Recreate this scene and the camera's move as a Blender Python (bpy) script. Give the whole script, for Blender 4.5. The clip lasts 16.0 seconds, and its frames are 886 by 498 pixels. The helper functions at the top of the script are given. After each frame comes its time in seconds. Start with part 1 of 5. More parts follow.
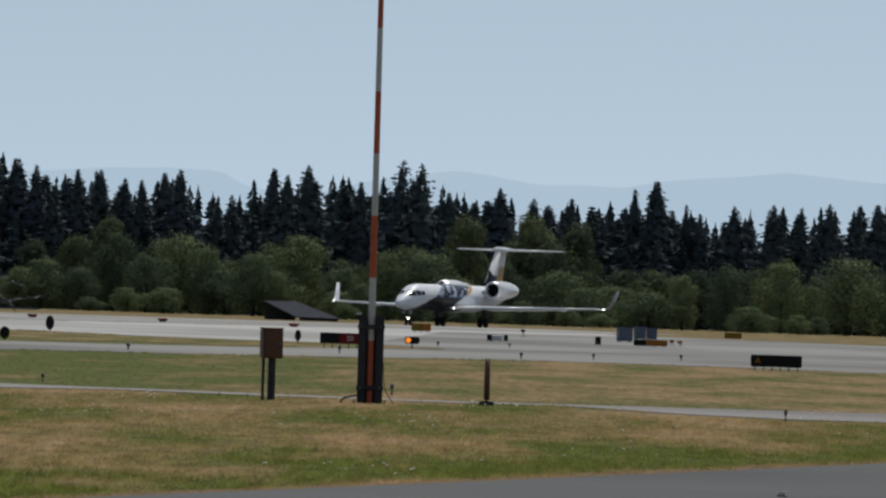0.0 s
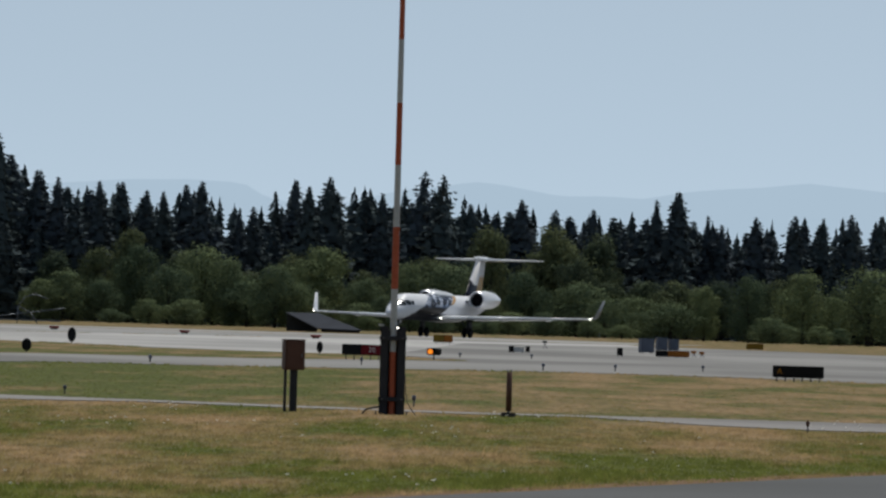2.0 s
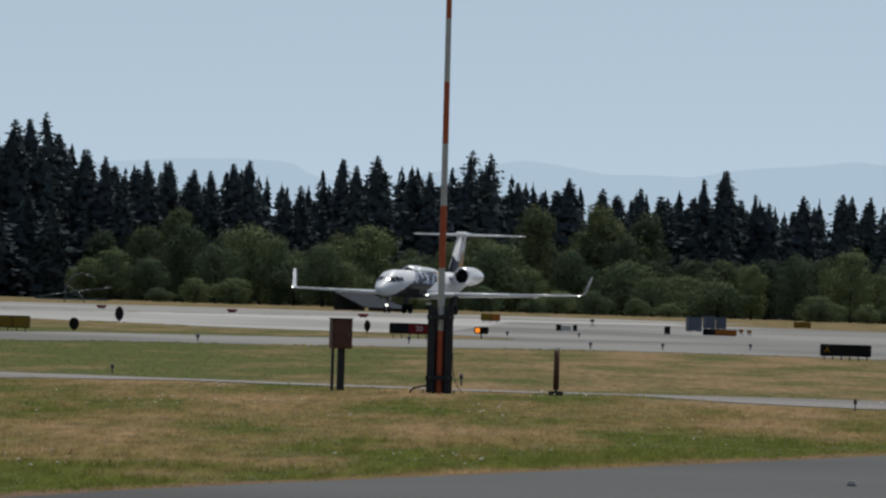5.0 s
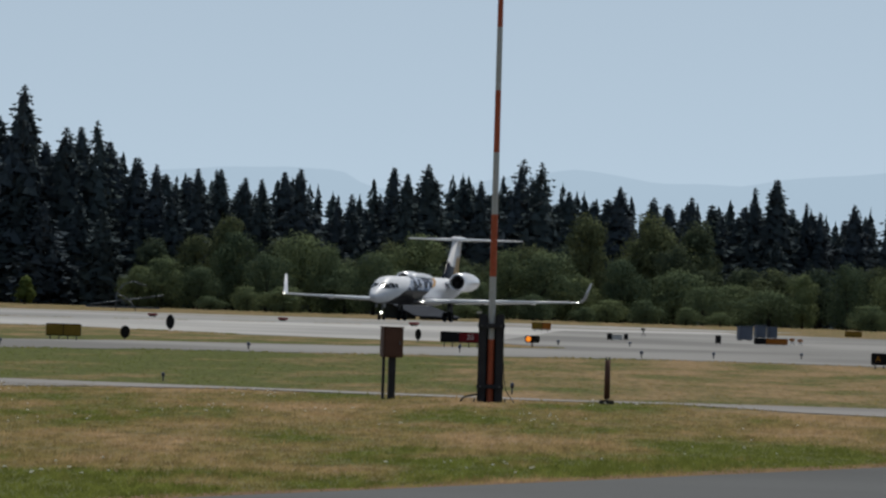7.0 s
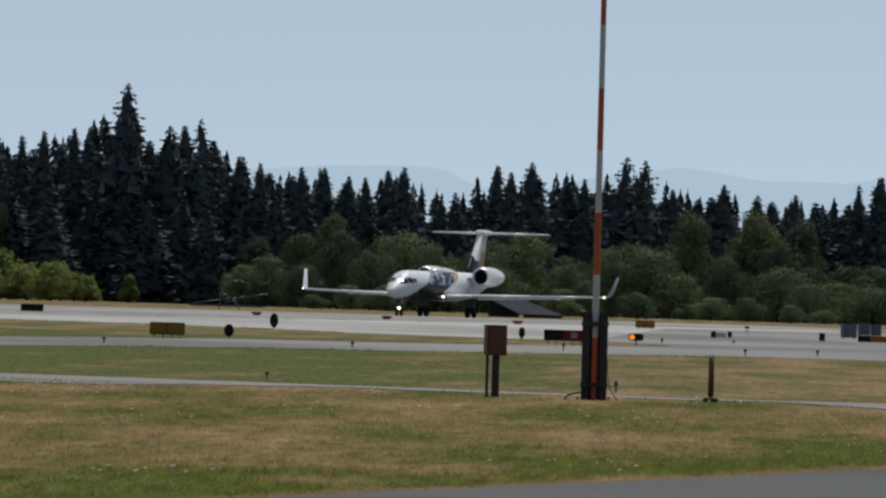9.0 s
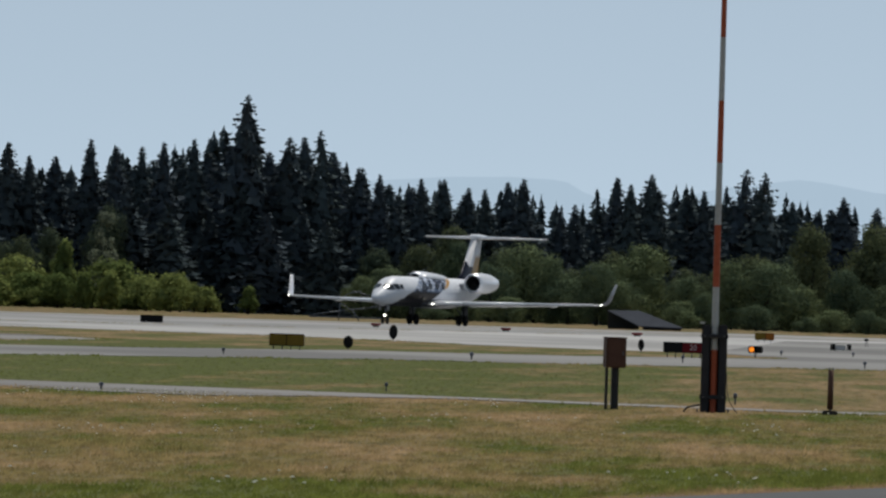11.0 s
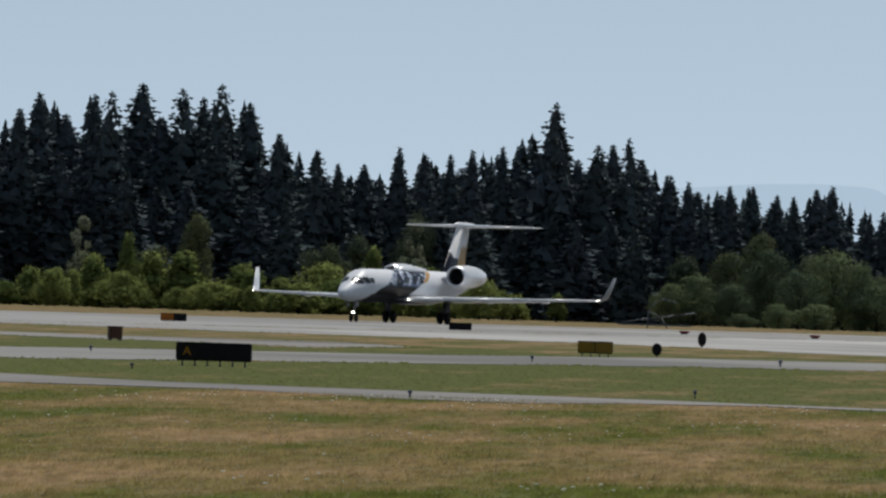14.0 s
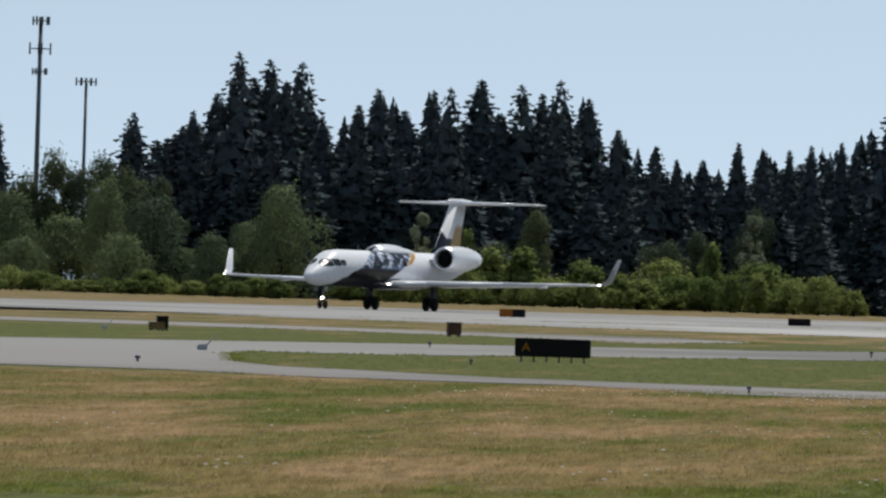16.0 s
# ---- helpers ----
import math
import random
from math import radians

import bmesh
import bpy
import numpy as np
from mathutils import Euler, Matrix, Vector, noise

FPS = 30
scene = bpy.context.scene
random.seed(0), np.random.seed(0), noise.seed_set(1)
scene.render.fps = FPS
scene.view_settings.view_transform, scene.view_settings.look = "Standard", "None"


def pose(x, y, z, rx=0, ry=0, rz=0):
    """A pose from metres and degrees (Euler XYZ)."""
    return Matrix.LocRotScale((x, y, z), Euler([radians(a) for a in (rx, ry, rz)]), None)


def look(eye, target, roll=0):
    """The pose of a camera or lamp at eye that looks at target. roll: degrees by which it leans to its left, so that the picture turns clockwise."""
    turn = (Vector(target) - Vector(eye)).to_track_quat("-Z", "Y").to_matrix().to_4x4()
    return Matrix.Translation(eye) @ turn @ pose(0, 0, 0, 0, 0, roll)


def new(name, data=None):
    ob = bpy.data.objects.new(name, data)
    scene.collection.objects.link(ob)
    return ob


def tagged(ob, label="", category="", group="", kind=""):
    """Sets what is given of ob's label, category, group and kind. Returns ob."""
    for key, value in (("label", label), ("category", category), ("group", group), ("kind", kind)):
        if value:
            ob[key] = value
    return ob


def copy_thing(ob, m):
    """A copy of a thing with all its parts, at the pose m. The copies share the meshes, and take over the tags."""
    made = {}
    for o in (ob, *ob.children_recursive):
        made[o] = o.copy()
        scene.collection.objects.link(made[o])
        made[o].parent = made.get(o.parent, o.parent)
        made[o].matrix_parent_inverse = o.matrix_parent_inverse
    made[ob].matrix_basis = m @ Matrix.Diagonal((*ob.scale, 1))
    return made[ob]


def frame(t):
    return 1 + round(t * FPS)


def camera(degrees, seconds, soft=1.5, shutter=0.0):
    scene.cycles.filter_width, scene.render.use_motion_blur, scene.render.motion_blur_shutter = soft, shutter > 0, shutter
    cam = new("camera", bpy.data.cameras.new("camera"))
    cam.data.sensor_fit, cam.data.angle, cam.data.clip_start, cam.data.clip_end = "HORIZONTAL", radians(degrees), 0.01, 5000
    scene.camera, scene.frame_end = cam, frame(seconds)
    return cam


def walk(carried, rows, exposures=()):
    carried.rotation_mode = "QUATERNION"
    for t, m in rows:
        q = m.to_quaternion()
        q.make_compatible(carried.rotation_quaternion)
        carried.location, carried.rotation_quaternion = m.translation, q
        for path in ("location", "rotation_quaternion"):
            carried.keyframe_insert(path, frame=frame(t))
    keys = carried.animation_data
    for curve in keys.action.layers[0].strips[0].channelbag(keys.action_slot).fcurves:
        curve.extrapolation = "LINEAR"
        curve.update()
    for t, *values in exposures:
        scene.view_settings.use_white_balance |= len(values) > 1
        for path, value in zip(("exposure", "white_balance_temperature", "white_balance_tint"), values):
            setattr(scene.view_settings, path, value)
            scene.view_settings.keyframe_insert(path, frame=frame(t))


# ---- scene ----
EYE = 1.5
cam = camera(5.79, 16.0, soft=2.5)
# seconds, yaw, pitch, roll of a long lens on one standpoint, panning to its left
PAN = [
    (0.0, 0.0000, 0.3894, -1.897),
    (0.5, 0.0559, 0.4302, -1.870),
    (1.0, 0.1250, 0.4534, -1.841),
    (1.5, 0.0737, 0.4950, -1.808),
    (2.0, 0.1428, 0.4588, -1.809),
    (2.5, 0.1308, 0.4478, -1.824),
    (3.0, 0.1883, 0.4728, -1.846),
    (3.5, 0.3445, 0.4220, -1.756),
    (6.0, 0.6107, 0.2973, -1.825),
    (6.5, 0.7504, 0.3307, -1.835),
    (7.0, 0.7860, 0.3565, -1.846),
    (7.5, 0.8924, 0.3582, -1.954),
    (8.0, 1.0989, 0.3257, -1.869),
    (10.5, 1.9674, 0.3458, -1.872),
    (11.0, 2.2456, 0.3765, -1.882),
    (11.5, 2.5577, 0.4385, -1.871),
    (12.0, 2.7350, 0.4553, -1.848),
    (12.5, 3.0155, 0.2731, -1.856),
    (13.0, 3.3757, 0.3204, -1.842),
    (13.5, 3.7658, 0.3606, -1.849),
    (14.0, 4.2647, 0.3613, -1.831),
    (14.5, 4.7205, 0.3207, -1.899),
    (15.0, 5.2780, 0.3854, -1.914),
    (15.5, 5.8095, 0.3065, -1.816),
    (16.0, 6.4819, 0.2658, -1.792),
]
walk(cam, [(t, pose(0, 0, EYE, 90 + pitch, roll, yaw)) for t, yaw, pitch, roll in PAN], exposures=[(0.0, 0.16), (13.8, 0.16), (14.5, 0.36), (16.0, 0.46)])

# ---- light ----
SUN_EL, SUN_AZ = 54.0, 18.0  # degrees up, degrees to the right of straight ahead
world = bpy.data.worlds.new("sky")
scene.world = world
world.use_nodes = True
wn = world.node_tree
sky = wn.nodes.new("ShaderNodeTexSky")
sky.sky_type = "NISHITA"
sky.sun_disc = False
sky.sun_elevation, sky.sun_rotation = radians(SUN_EL), radians(SUN_AZ)
sky.air_density, sky.dust_density, sky.ozone_density = 0.9, 0.2, 1.0
# the haze layer lies low, so that the blue begins close over the horizon
wtc, wmap = wn.nodes.new("ShaderNodeTexCoord"), wn.nodes.new("ShaderNodeMapping")
wmap.inputs["Scale"].default_value, wmap.inputs["Location"].default_value = (1, 1, 3.0), (0, 0, 0.24)
wn.links.new(wtc.outputs["Generated"], wmap.inputs["Vector"])
wn.links.new(wmap.outputs[0], sky.inputs["Vector"])
pale = wn.nodes.new("ShaderNodeHueSaturation")
pale.inputs["Saturation"].default_value = 0.57
pale.inputs["Hue"].default_value = 0.476
wn.links.new(sky.outputs[0], pale.inputs["Color"])
wn.links.new(pale.outputs[0], wn.nodes["Background"].inputs[0])
wn.nodes["Background"].inputs[1].default_value = 0.0895
sun_data = bpy.data.lights.new("sun", "SUN")
sun_data.energy, sun_data.angle, sun_data.color = 2.85, radians(0.6), (1.0, 0.95, 0.87)
sun = new("sun", sun_data)
sx, sy, sz = math.sin(radians(SUN_AZ)) * math.cos(radians(SUN_EL)), math.cos(radians(SUN_AZ)) * math.cos(radians(SUN_EL)), math.sin(radians(SUN_EL))
sun.matrix_world = look((300 * sx, 300 * sy, 300 * sz), (0, 0, 0))


# ---- materials ----
def material(name, color, rough=0.6, metal=0.0, spread=0.15, scale=3.0, bump=0.0, coat=0.0):
    """A surface with stains at two scales round one base colour."""
    m = bpy.data.materials.new(name)
    m.use_nodes = True
    nt, b = m.node_tree, m.node_tree.nodes["Principled BSDF"]
    tc = nt.nodes.new("ShaderNodeTexCoord")
    parts = []
    for s in (scale, scale * 9):
        n = nt.nodes.new("ShaderNodeTexNoise")
        n.inputs["Scale"].default_value, n.inputs["Detail"].default_value = s, 5
        nt.links.new(tc.outputs["Object"], n.inputs["Vector"])
        parts.append(n.outputs["Fac"])
    add = nt.nodes.new("ShaderNodeMath")
    add.operation = "ADD"
    nt.links.new(parts[0], add.inputs[0]), nt.links.new(parts[1], add.inputs[1])
    rng = nt.nodes.new("ShaderNodeMapRange")
    rng.inputs["From Min"].default_value, rng.inputs["From Max"].default_value = 0.6, 1.4
    rng.inputs["To Min"].default_value, rng.inputs["To Max"].default_value = 1 - spread, 1 + spread
    nt.links.new(add.outputs[0], rng.inputs["Value"])
    hsv = nt.nodes.new("ShaderNodeHueSaturation")
    hsv.inputs["Color"].default_value = (*color, 1)
    nt.links.new(rng.outputs[0], hsv.inputs["Value"])
    nt.links.new(hsv.outputs[0], b.inputs["Base Color"])
    b.inputs["Roughness"].default_value, b.inputs["Metallic"].default_value = rough, metal
    b.inputs["Specular IOR Level"].default_value = 0.15 if rough > 0.5 else 0.5
    b.inputs["Coat Weight"].default_value = coat
    if bump:
        bp = nt.nodes.new("ShaderNodeBump")
        bp.inputs["Strength"].default_value, bp.inputs["Distance"].default_value = bump, 0.01
        nt.links.new(parts[1], bp.inputs["Height"])
        nt.links.new(bp.outputs[0], b.inputs["Normal"])
    return m


def maths(nt, op, a, b=None):
    n = nt.nodes.new("ShaderNodeMath")
    n.operation = op
    for i, v in enumerate((a, b)):
        if v is None:
            continue
        if isinstance(v, (int, float)):
            n.inputs[i].default_value = v
        else:
            nt.links.new(v, n.inputs[i])
    return n.outputs[0]


def ramp(nt, value, lo, hi, to_lo=0.0, to_hi=1.0):
    n = nt.nodes.new("ShaderNodeMapRange")
    n.interpolation_type = "SMOOTHSTEP"
    for key, v in (("From Min", lo), ("From Max", hi), ("To Min", to_lo), ("To Max", to_hi)):
        n.inputs[key].default_value = v
    nt.links.new(value, n.inputs["Value"])
    return n.outputs["Result"]


def blend(nt, fac, a, b):
    n = nt.nodes.new("ShaderNodeMix")
    n.data_type = "RGBA"
    for i, v in ((0, fac), (6, a), (7, b)):
        if isinstance(v, (int, float)):
            n.inputs[i].default_value = v
        elif isinstance(v, tuple):
            n.inputs[i].default_value = (*v, 1)
        else:
            nt.links.new(v, n.inputs[i])
    return n.outputs[2]


def noise_at(nt, vec, scale, detail=4.0, squash=None):
    n = nt.nodes.new("ShaderNodeTexNoise")
    n.inputs["Scale"].default_value, n.inputs["Detail"].default_value = scale, detail
    if squash:
        mp = nt.nodes.new("ShaderNodeMapping")
        mp.inputs["Scale"].default_value = squash
        nt.links.new(vec, mp.inputs["Vector"])
        vec = mp.outputs[0]
    nt.links.new(vec, n.inputs["Vector"])
    return n.outputs["Fac"]


STRAW, OLIVE, GREEN = (0.222, 0.152, 0.079), (0.142, 0.112, 0.046), (0.074, 0.086, 0.020)


def turf_color(nt):
    """Dry and green turf by the place's own patches: a mown field that greens towards the west and along the tarmac."""
    geo = nt.nodes.new("ShaderNodeNewGeometry")
    pos = geo.outputs["Position"]
    sep = nt.nodes.new("ShaderNodeSeparateXYZ")
    nt.links.new(pos, sep.inputs[0])
    x, y = sep.outputs[0], sep.outputs[1]
    big = noise_at(nt, pos, 0.42, 3, (1.0, 0.14, 1.0))
    mid = noise_at(nt, pos, 1.5, 4, (1.0, 0.16, 1.0))
    fine = noise_at(nt, pos, 7.0, 3)
    wet = maths(nt, "ADD", maths(nt, "MULTIPLY", big, 1.55), maths(nt, "MULTIPLY", mid, 0.45))
    wet = maths(nt, "SUBTRACT", maths(nt, "ADD", wet, maths(nt, "MULTIPLY", fine, 0.20)), 0.24)
    blotch = noise_at(nt, pos, 2.4, 4, (1.0, 0.09, 1.0))
    wet = maths(nt, "ADD", wet, maths(nt, "MULTIPLY", maths(nt, "SUBTRACT", blotch, 0.5), 0.42))
    # the strip between the service road and the taxiway is greener in the west
    strip = maths(nt, "MULTIPLY", ramp(nt, y, 141, 152), ramp(nt, y, 330, 262))
    west = ramp(nt, x, 2.0, -11.0)
    wet = maths(nt, "ADD", wet, maths(nt, "MULTIPLY", maths(nt, "MULTIPLY", strip, west), 0.30))
    wet = maths(nt, "SUBTRACT", wet, maths(nt, "MULTIPLY", maths(nt, "MULTIPLY", strip, ramp(nt, x, -3.0, 4.0)), 0.05))
    # run-off along the tarmac's edge
    side = maths(nt, "SUBTRACT", maths(nt, "MULTIPLY", maths(nt, "ADD", x, 2.7), 3.81), maths(nt, "SUBTRACT", y, 64.6))
    wet = maths(nt, "ADD", wet, maths(nt, "MULTIPLY", maths(nt, "MULTIPLY", ramp(nt, side, -26, -4), ramp(nt, side, -0.5, -4)), 0.24))
    # beyond the runway it is straw
    wet = maths(nt, "SUBTRACT", wet, maths(nt, "MULTIPLY", ramp(nt, y, 430, 560), 0.06))
    col = blend(nt, ramp(nt, wet, 0.60, 0.88), STRAW, OLIVE)
    col = blend(nt, ramp(nt, wet, 0.84, 1.10), col, GREEN)
    # single tussocks, paler and darker
    tussock = maths(nt, "ADD", maths(nt, "MULTIPLY", noise_at(nt, pos, 5.0, 3, (1.0, 0.12, 1.0)), 0.6), maths(nt, "MULTIPLY", noise_at(nt, pos, 16.0, 2, (1.0, 0.12, 1.0)), 0.4))
    hsv = nt.nodes.new("ShaderNodeHueSaturation")
    nt.links.new(ramp(nt, tussock, 0.34, 0.66, 0.70, 1.28), hsv.inputs["Value"])
    nt.links.new(col, hsv.inputs["Color"])
    return hsv.outputs[0], fine


def turf():
    m = bpy.data.materials.new("turf")
    m.use_nodes = True
    nt, b = m.node_tree, m.node_tree.nodes["Principled BSDF"]
    col, fine = turf_color(nt)
    nt.links.new(col, b.inputs["Base Color"])
    b.inputs["Roughness"].default_value = 1.0
    b.inputs["Specular IOR Level"].default_value = 0.1
    bp = nt.nodes.new("ShaderNodeBump")
    bp.inputs["Strength"].default_value, bp.inputs["Distance"].default_value = 0.25, 0.05
    nt.links.new(fine, bp.inputs["Height"]), nt.links.new(bp.outputs[0], b.inputs["Normal"])
    return m


def leafy(name, dark, light, through_part=0.35, turfed=False):
    """Leaves or blades: each island its own shade, part of the light shining through."""
    m = bpy.data.materials.new(name)
    m.use_nodes = True
    nt = m.node_tree
    nt.nodes.remove(nt.nodes["Principled BSDF"])
    geo = nt.nodes.new("ShaderNodeNewGeometry")
    if turfed:
        base, _ = turf_color(nt)
        hsv = nt.nodes.new("ShaderNodeHueSaturation")
        nt.links.new(base, hsv.inputs["Color"])
        nt.links.new(ramp(nt, geo.outputs["Random Per Island"], 0, 1, 0.96, 1.18), hsv.inputs["Value"])
        col = hsv.outputs[0]
        upward = nt.nodes.new("ShaderNodeCombineXYZ")
        upward.inputs[2].default_value = 1.0
    else:
        info = nt.nodes.new("ShaderNodeObjectInfo")
        tc = nt.nodes.new("ShaderNodeTexCoord")
        mix = maths(nt, "ADD", maths(nt, "MULTIPLY", geo.outputs["Random Per Island"], 0.25), maths(nt, "MULTIPLY", noise_at(nt, tc.outputs["Object"], 0.35), 0.7))
        mix = maths(nt, "ADD", mix, maths(nt, "MULTIPLY", info.outputs["Random"], 0.6))
        col = blend(nt, ramp(nt, mix, 0.35, 1.1), dark, light)
    d, tr = nt.nodes.new("ShaderNodeBsdfDiffuse"), nt.nodes.new("ShaderNodeBsdfTranslucent")
    if turfed:
        nt.links.new(upward.outputs[0], d.inputs["Normal"])
    ms = nt.nodes.new("ShaderNodeMixShader")
    ms.inputs[0].default_value = through_part
    nt.links.new(col, d.inputs[0]), nt.links.new(col, tr.inputs[0])
    nt.links.new(d.outputs[0], ms.inputs[1]), nt.links.new(tr.outputs[0], ms.inputs[2])
    nt.links.new(ms.outputs[0], nt.nodes["Material Output"].inputs[0])
    return m


def paving(name, color, rough, lane=0.35, gloss=0.25):
    """Concrete or asphalt: slab joints, tyre marks along its length and blotches."""
    m = bpy.data.materials.new(name)
    m.use_nodes = True
    nt, b = m.node_tree, m.node_tree.nodes["Principled BSDF"]
    tc = nt.nodes.new("ShaderNodeTexCoord")
    vec = tc.outputs["Object"]
    big, fine = noise_at(nt, vec, 0.05, 5), noise_at(nt, vec, 30.0, 2)
    streak = noise_at(nt, vec, 0.35, 4, (0.03, 0.40, 1.0))
    v = maths(nt, "ADD", maths(nt, "MULTIPLY", big, 0.6), maths(nt, "MULTIPLY", streak, lane))
    v = maths(nt, "ADD", v, maths(nt, "MULTIPLY", fine, 0.2))
    broad = noise_at(nt, vec, 0.06, 3, (0.7, 0.22, 1.0))
    v = maths(nt, "ADD", v, maths(nt, "MULTIPLY", maths(nt, "SUBTRACT", broad, 0.5), 2.0))
    hsv = nt.nodes.new("ShaderNodeHueSaturation")
    hsv.inputs["Color"].default_value = (*color, 1)
    nt.links.new(ramp(nt, v, 0.32, 0.82, 0.62, 1.25), hsv.inputs["Value"])
    nt.links.new(hsv.outputs[0], b.inputs["Base Color"])
    b.inputs["Roughness"].default_value = rough
    b.inputs["Specular IOR Level"].default_value = gloss
    bp = nt.nodes.new("ShaderNodeBump")
    bp.inputs["Strength"].default_value, bp.inputs["Distance"].default_value = 0.3, 0.01
    nt.links.new(fine, bp.inputs["Height"]), nt.links.new(bp.outputs[0], b.inputs["Normal"])
    return m


def glow(name, color, strength):
    m = bpy.data.materials.new(name)
    m.use_nodes = True
    b = m.node_tree.nodes["Principled BSDF"]
    b.inputs["Base Color"].default_value = (*color, 1)
    b.inputs["Emission Color"].default_value = (*color, 1)
    b.inputs["Emission Strength"].default_value = strength
    return m


def livery():
    """White gloss paint with a slanted navy and slate artwork amidships, dark belly and a gold line."""
    m = bpy.data.materials.new("livery")
    m.use_nodes = True
    nt, b = m.node_tree, m.node_tree.nodes["Principled BSDF"]
    tc = nt.nodes.new("ShaderNodeTexCoord")
    sep = nt.nodes.new("ShaderNodeSeparateXYZ")
    nt.links.new(tc.outputs["Object"], sep.inputs[0])
    x, z = sep.outputs[0], sep.outputs[2]
    warp = maths(nt, "MULTIPLY", maths(nt, "SUBTRACT", noise_at(nt, tc.outputs["Object"], 0.6, 2), 0.5), 1.6)
    front = maths(nt, "ADD", maths(nt, "SUBTRACT", 13.6, maths(nt, "MULTIPLY", maths(nt, "SUBTRACT", z, 1.6), 3.2)), warp)
    rear = maths(nt, "SUBTRACT", 5.6, maths(nt, "MULTIPLY", maths(nt, "SUBTRACT", z, 1.7), 2.7))
    inside = maths(nt, "MULTIPLY", ramp(nt, maths(nt, "SUBTRACT", front, x), -0.1, 0.1), ramp(nt, maths(nt, "SUBTRACT", x, rear), -0.1, 0.1))
    swirl = noise_at(nt, tc.outputs["Object"], 0.85, 2, (1.0, 1.0, 1.4))
    art = blend(nt, ramp(nt, swirl, 0.43, 0.50), (0.016, 0.022, 0.042), (0.120, 0.165, 0.250))
    stroke = maths(nt, "MULTIPLY", ramp(nt, maths(nt, "ABSOLUTE", maths(nt, "SUBTRACT", swirl, 0.52)), 0.034, 0.024), ramp(nt, z, 2.70, 2.90))
    art = blend(nt, stroke, art, (0.55, 0.60, 0.70))
    art = blend(nt, ramp(nt, z, 2.80, 2.60), art, (0.008, 0.007, 0.008))
    grime = noise_at(nt, tc.outputs["Object"], 2.5, 5)
    white = blend(nt, ramp(nt, grime, 0.35, 0.75), (0.74, 0.76, 0.80), (0.66, 0.69, 0.74))
    col = blend(nt, inside, white, art)
    gold = maths(nt, "MULTIPLY", ramp(nt, maths(nt, "ABSOLUTE", maths(nt, "SUBTRACT", x, maths(nt, "SUBTRACT", rear, 0.45))), 0.42, 0.30), ramp(nt, z, 2.9, 3.2))
    col = blend(nt, gold, col, (0.45, 0.24, 0.05))
    belly = maths(nt, "MULTIPLY", ramp(nt, z, 2.15, 1.98), maths(nt, "MULTIPLY", ramp(nt, x, 12.8, 11.8), ramp(nt, x, -4.5, -3.5)))
    col = blend(nt, belly, col, (0.03, 0.03, 0.035))
    nt.links.new(col, b.inputs["Base Color"])
    b.inputs["Roughness"].default_value, b.inputs["Coat Weight"].default_value = 0.35, 0.0
    b.inputs["Specular IOR Level"].default_value = 0.06
    return m


def fin_paint():
    m = bpy.data.materials.new("fin_paint")
    m.use_nodes = True
    nt, b = m.node_tree, m.node_tree.nodes["Principled BSDF"]
    tc = nt.nodes.new("ShaderNodeTexCoord")
    sep = nt.nodes.new("ShaderNodeSeparateXYZ")
    nt.links.new(tc.outputs["Object"], sep.inputs[0])
    x, z = sep.outputs[0], sep.outputs[2]
    up = maths(nt, "ADD", z, maths(nt, "MULTIPLY", maths(nt, "ADD", x, 7.2), -0.35))
    up = maths(nt, "ADD", up, maths(nt, "MULTIPLY", maths(nt, "SUBTRACT", noise_at(nt, tc.outputs["Object"], 0.9, 2), 0.5), 1.2))
    col = blend(nt, ramp(nt, up, 5.20, 5.05), (0.78, 0.78, 0.79), (0.010, 0.013, 0.028))
    aft = ramp(nt, maths(nt, "ADD", x, maths(nt, "MULTIPLY", z, 0.62)), -5.0, -5.2)
    col = blend(nt, maths(nt, "MULTIPLY", aft, ramp(nt, z, 6.1, 5.6)), col, (0.40, 0.23, 0.06))
    nt.links.new(col, b.inputs["Base Color"])
    b.inputs["Roughness"].default_value, b.inputs["Specular IOR Level"].default_value = 0.35, 0.08
    return m


TURF = turf()
BLADES = leafy("grass_blades", STRAW, GREEN, 0.0, turfed=True)
# both fir colours are lifted and blued to hold the haze of distance
FIR = leafy("hazy_fir_needles", (0.068, 0.086, 0.104), (0.074, 0.097, 0.102), 0.06)
FAR_FIR = leafy("hazy_far_fir_needles", (0.044, 0.062, 0.078), (0.060, 0.082, 0.086), 0.12)
LEAF = leafy("broad_leaves", (0.072, 0.104, 0.068), (0.165, 0.205, 0.105), 0.25)
DEEP_LEAF = leafy("deep_green_leaves", (0.058, 0.082, 0.060), (0.118, 0.140, 0.074), 0.25)
SHRUB = leafy("shrub_leaves", (0.100, 0.138, 0.046), (0.245, 0.285, 0.095), 0.3)
PALE_LEAF = leafy("pale_leaves", (0.14, 0.17, 0.12), (0.26, 0.29, 0.21), 0.4)
BARK = material("bark", (0.040, 0.036, 0.032), 0.95, spread=0.4, bump=0.6)
CONCRETE = paving("concrete", (0.165, 0.163, 0.158), 0.78, gloss=0.25)
# paler than the runway: low-angle glare is put into this concrete's colour
GLARE_CONCRETE = paving("glare_concrete", (0.240, 0.236, 0.228), 0.62, gloss=0.5)
ASPHALT_OLD = paving("runway_asphalt", (0.165, 0.163, 0.158), 0.62, gloss=0.5)
ASPHALT = paving("dark_asphalt", (0.068, 0.071, 0.073), 0.95, 0.5)
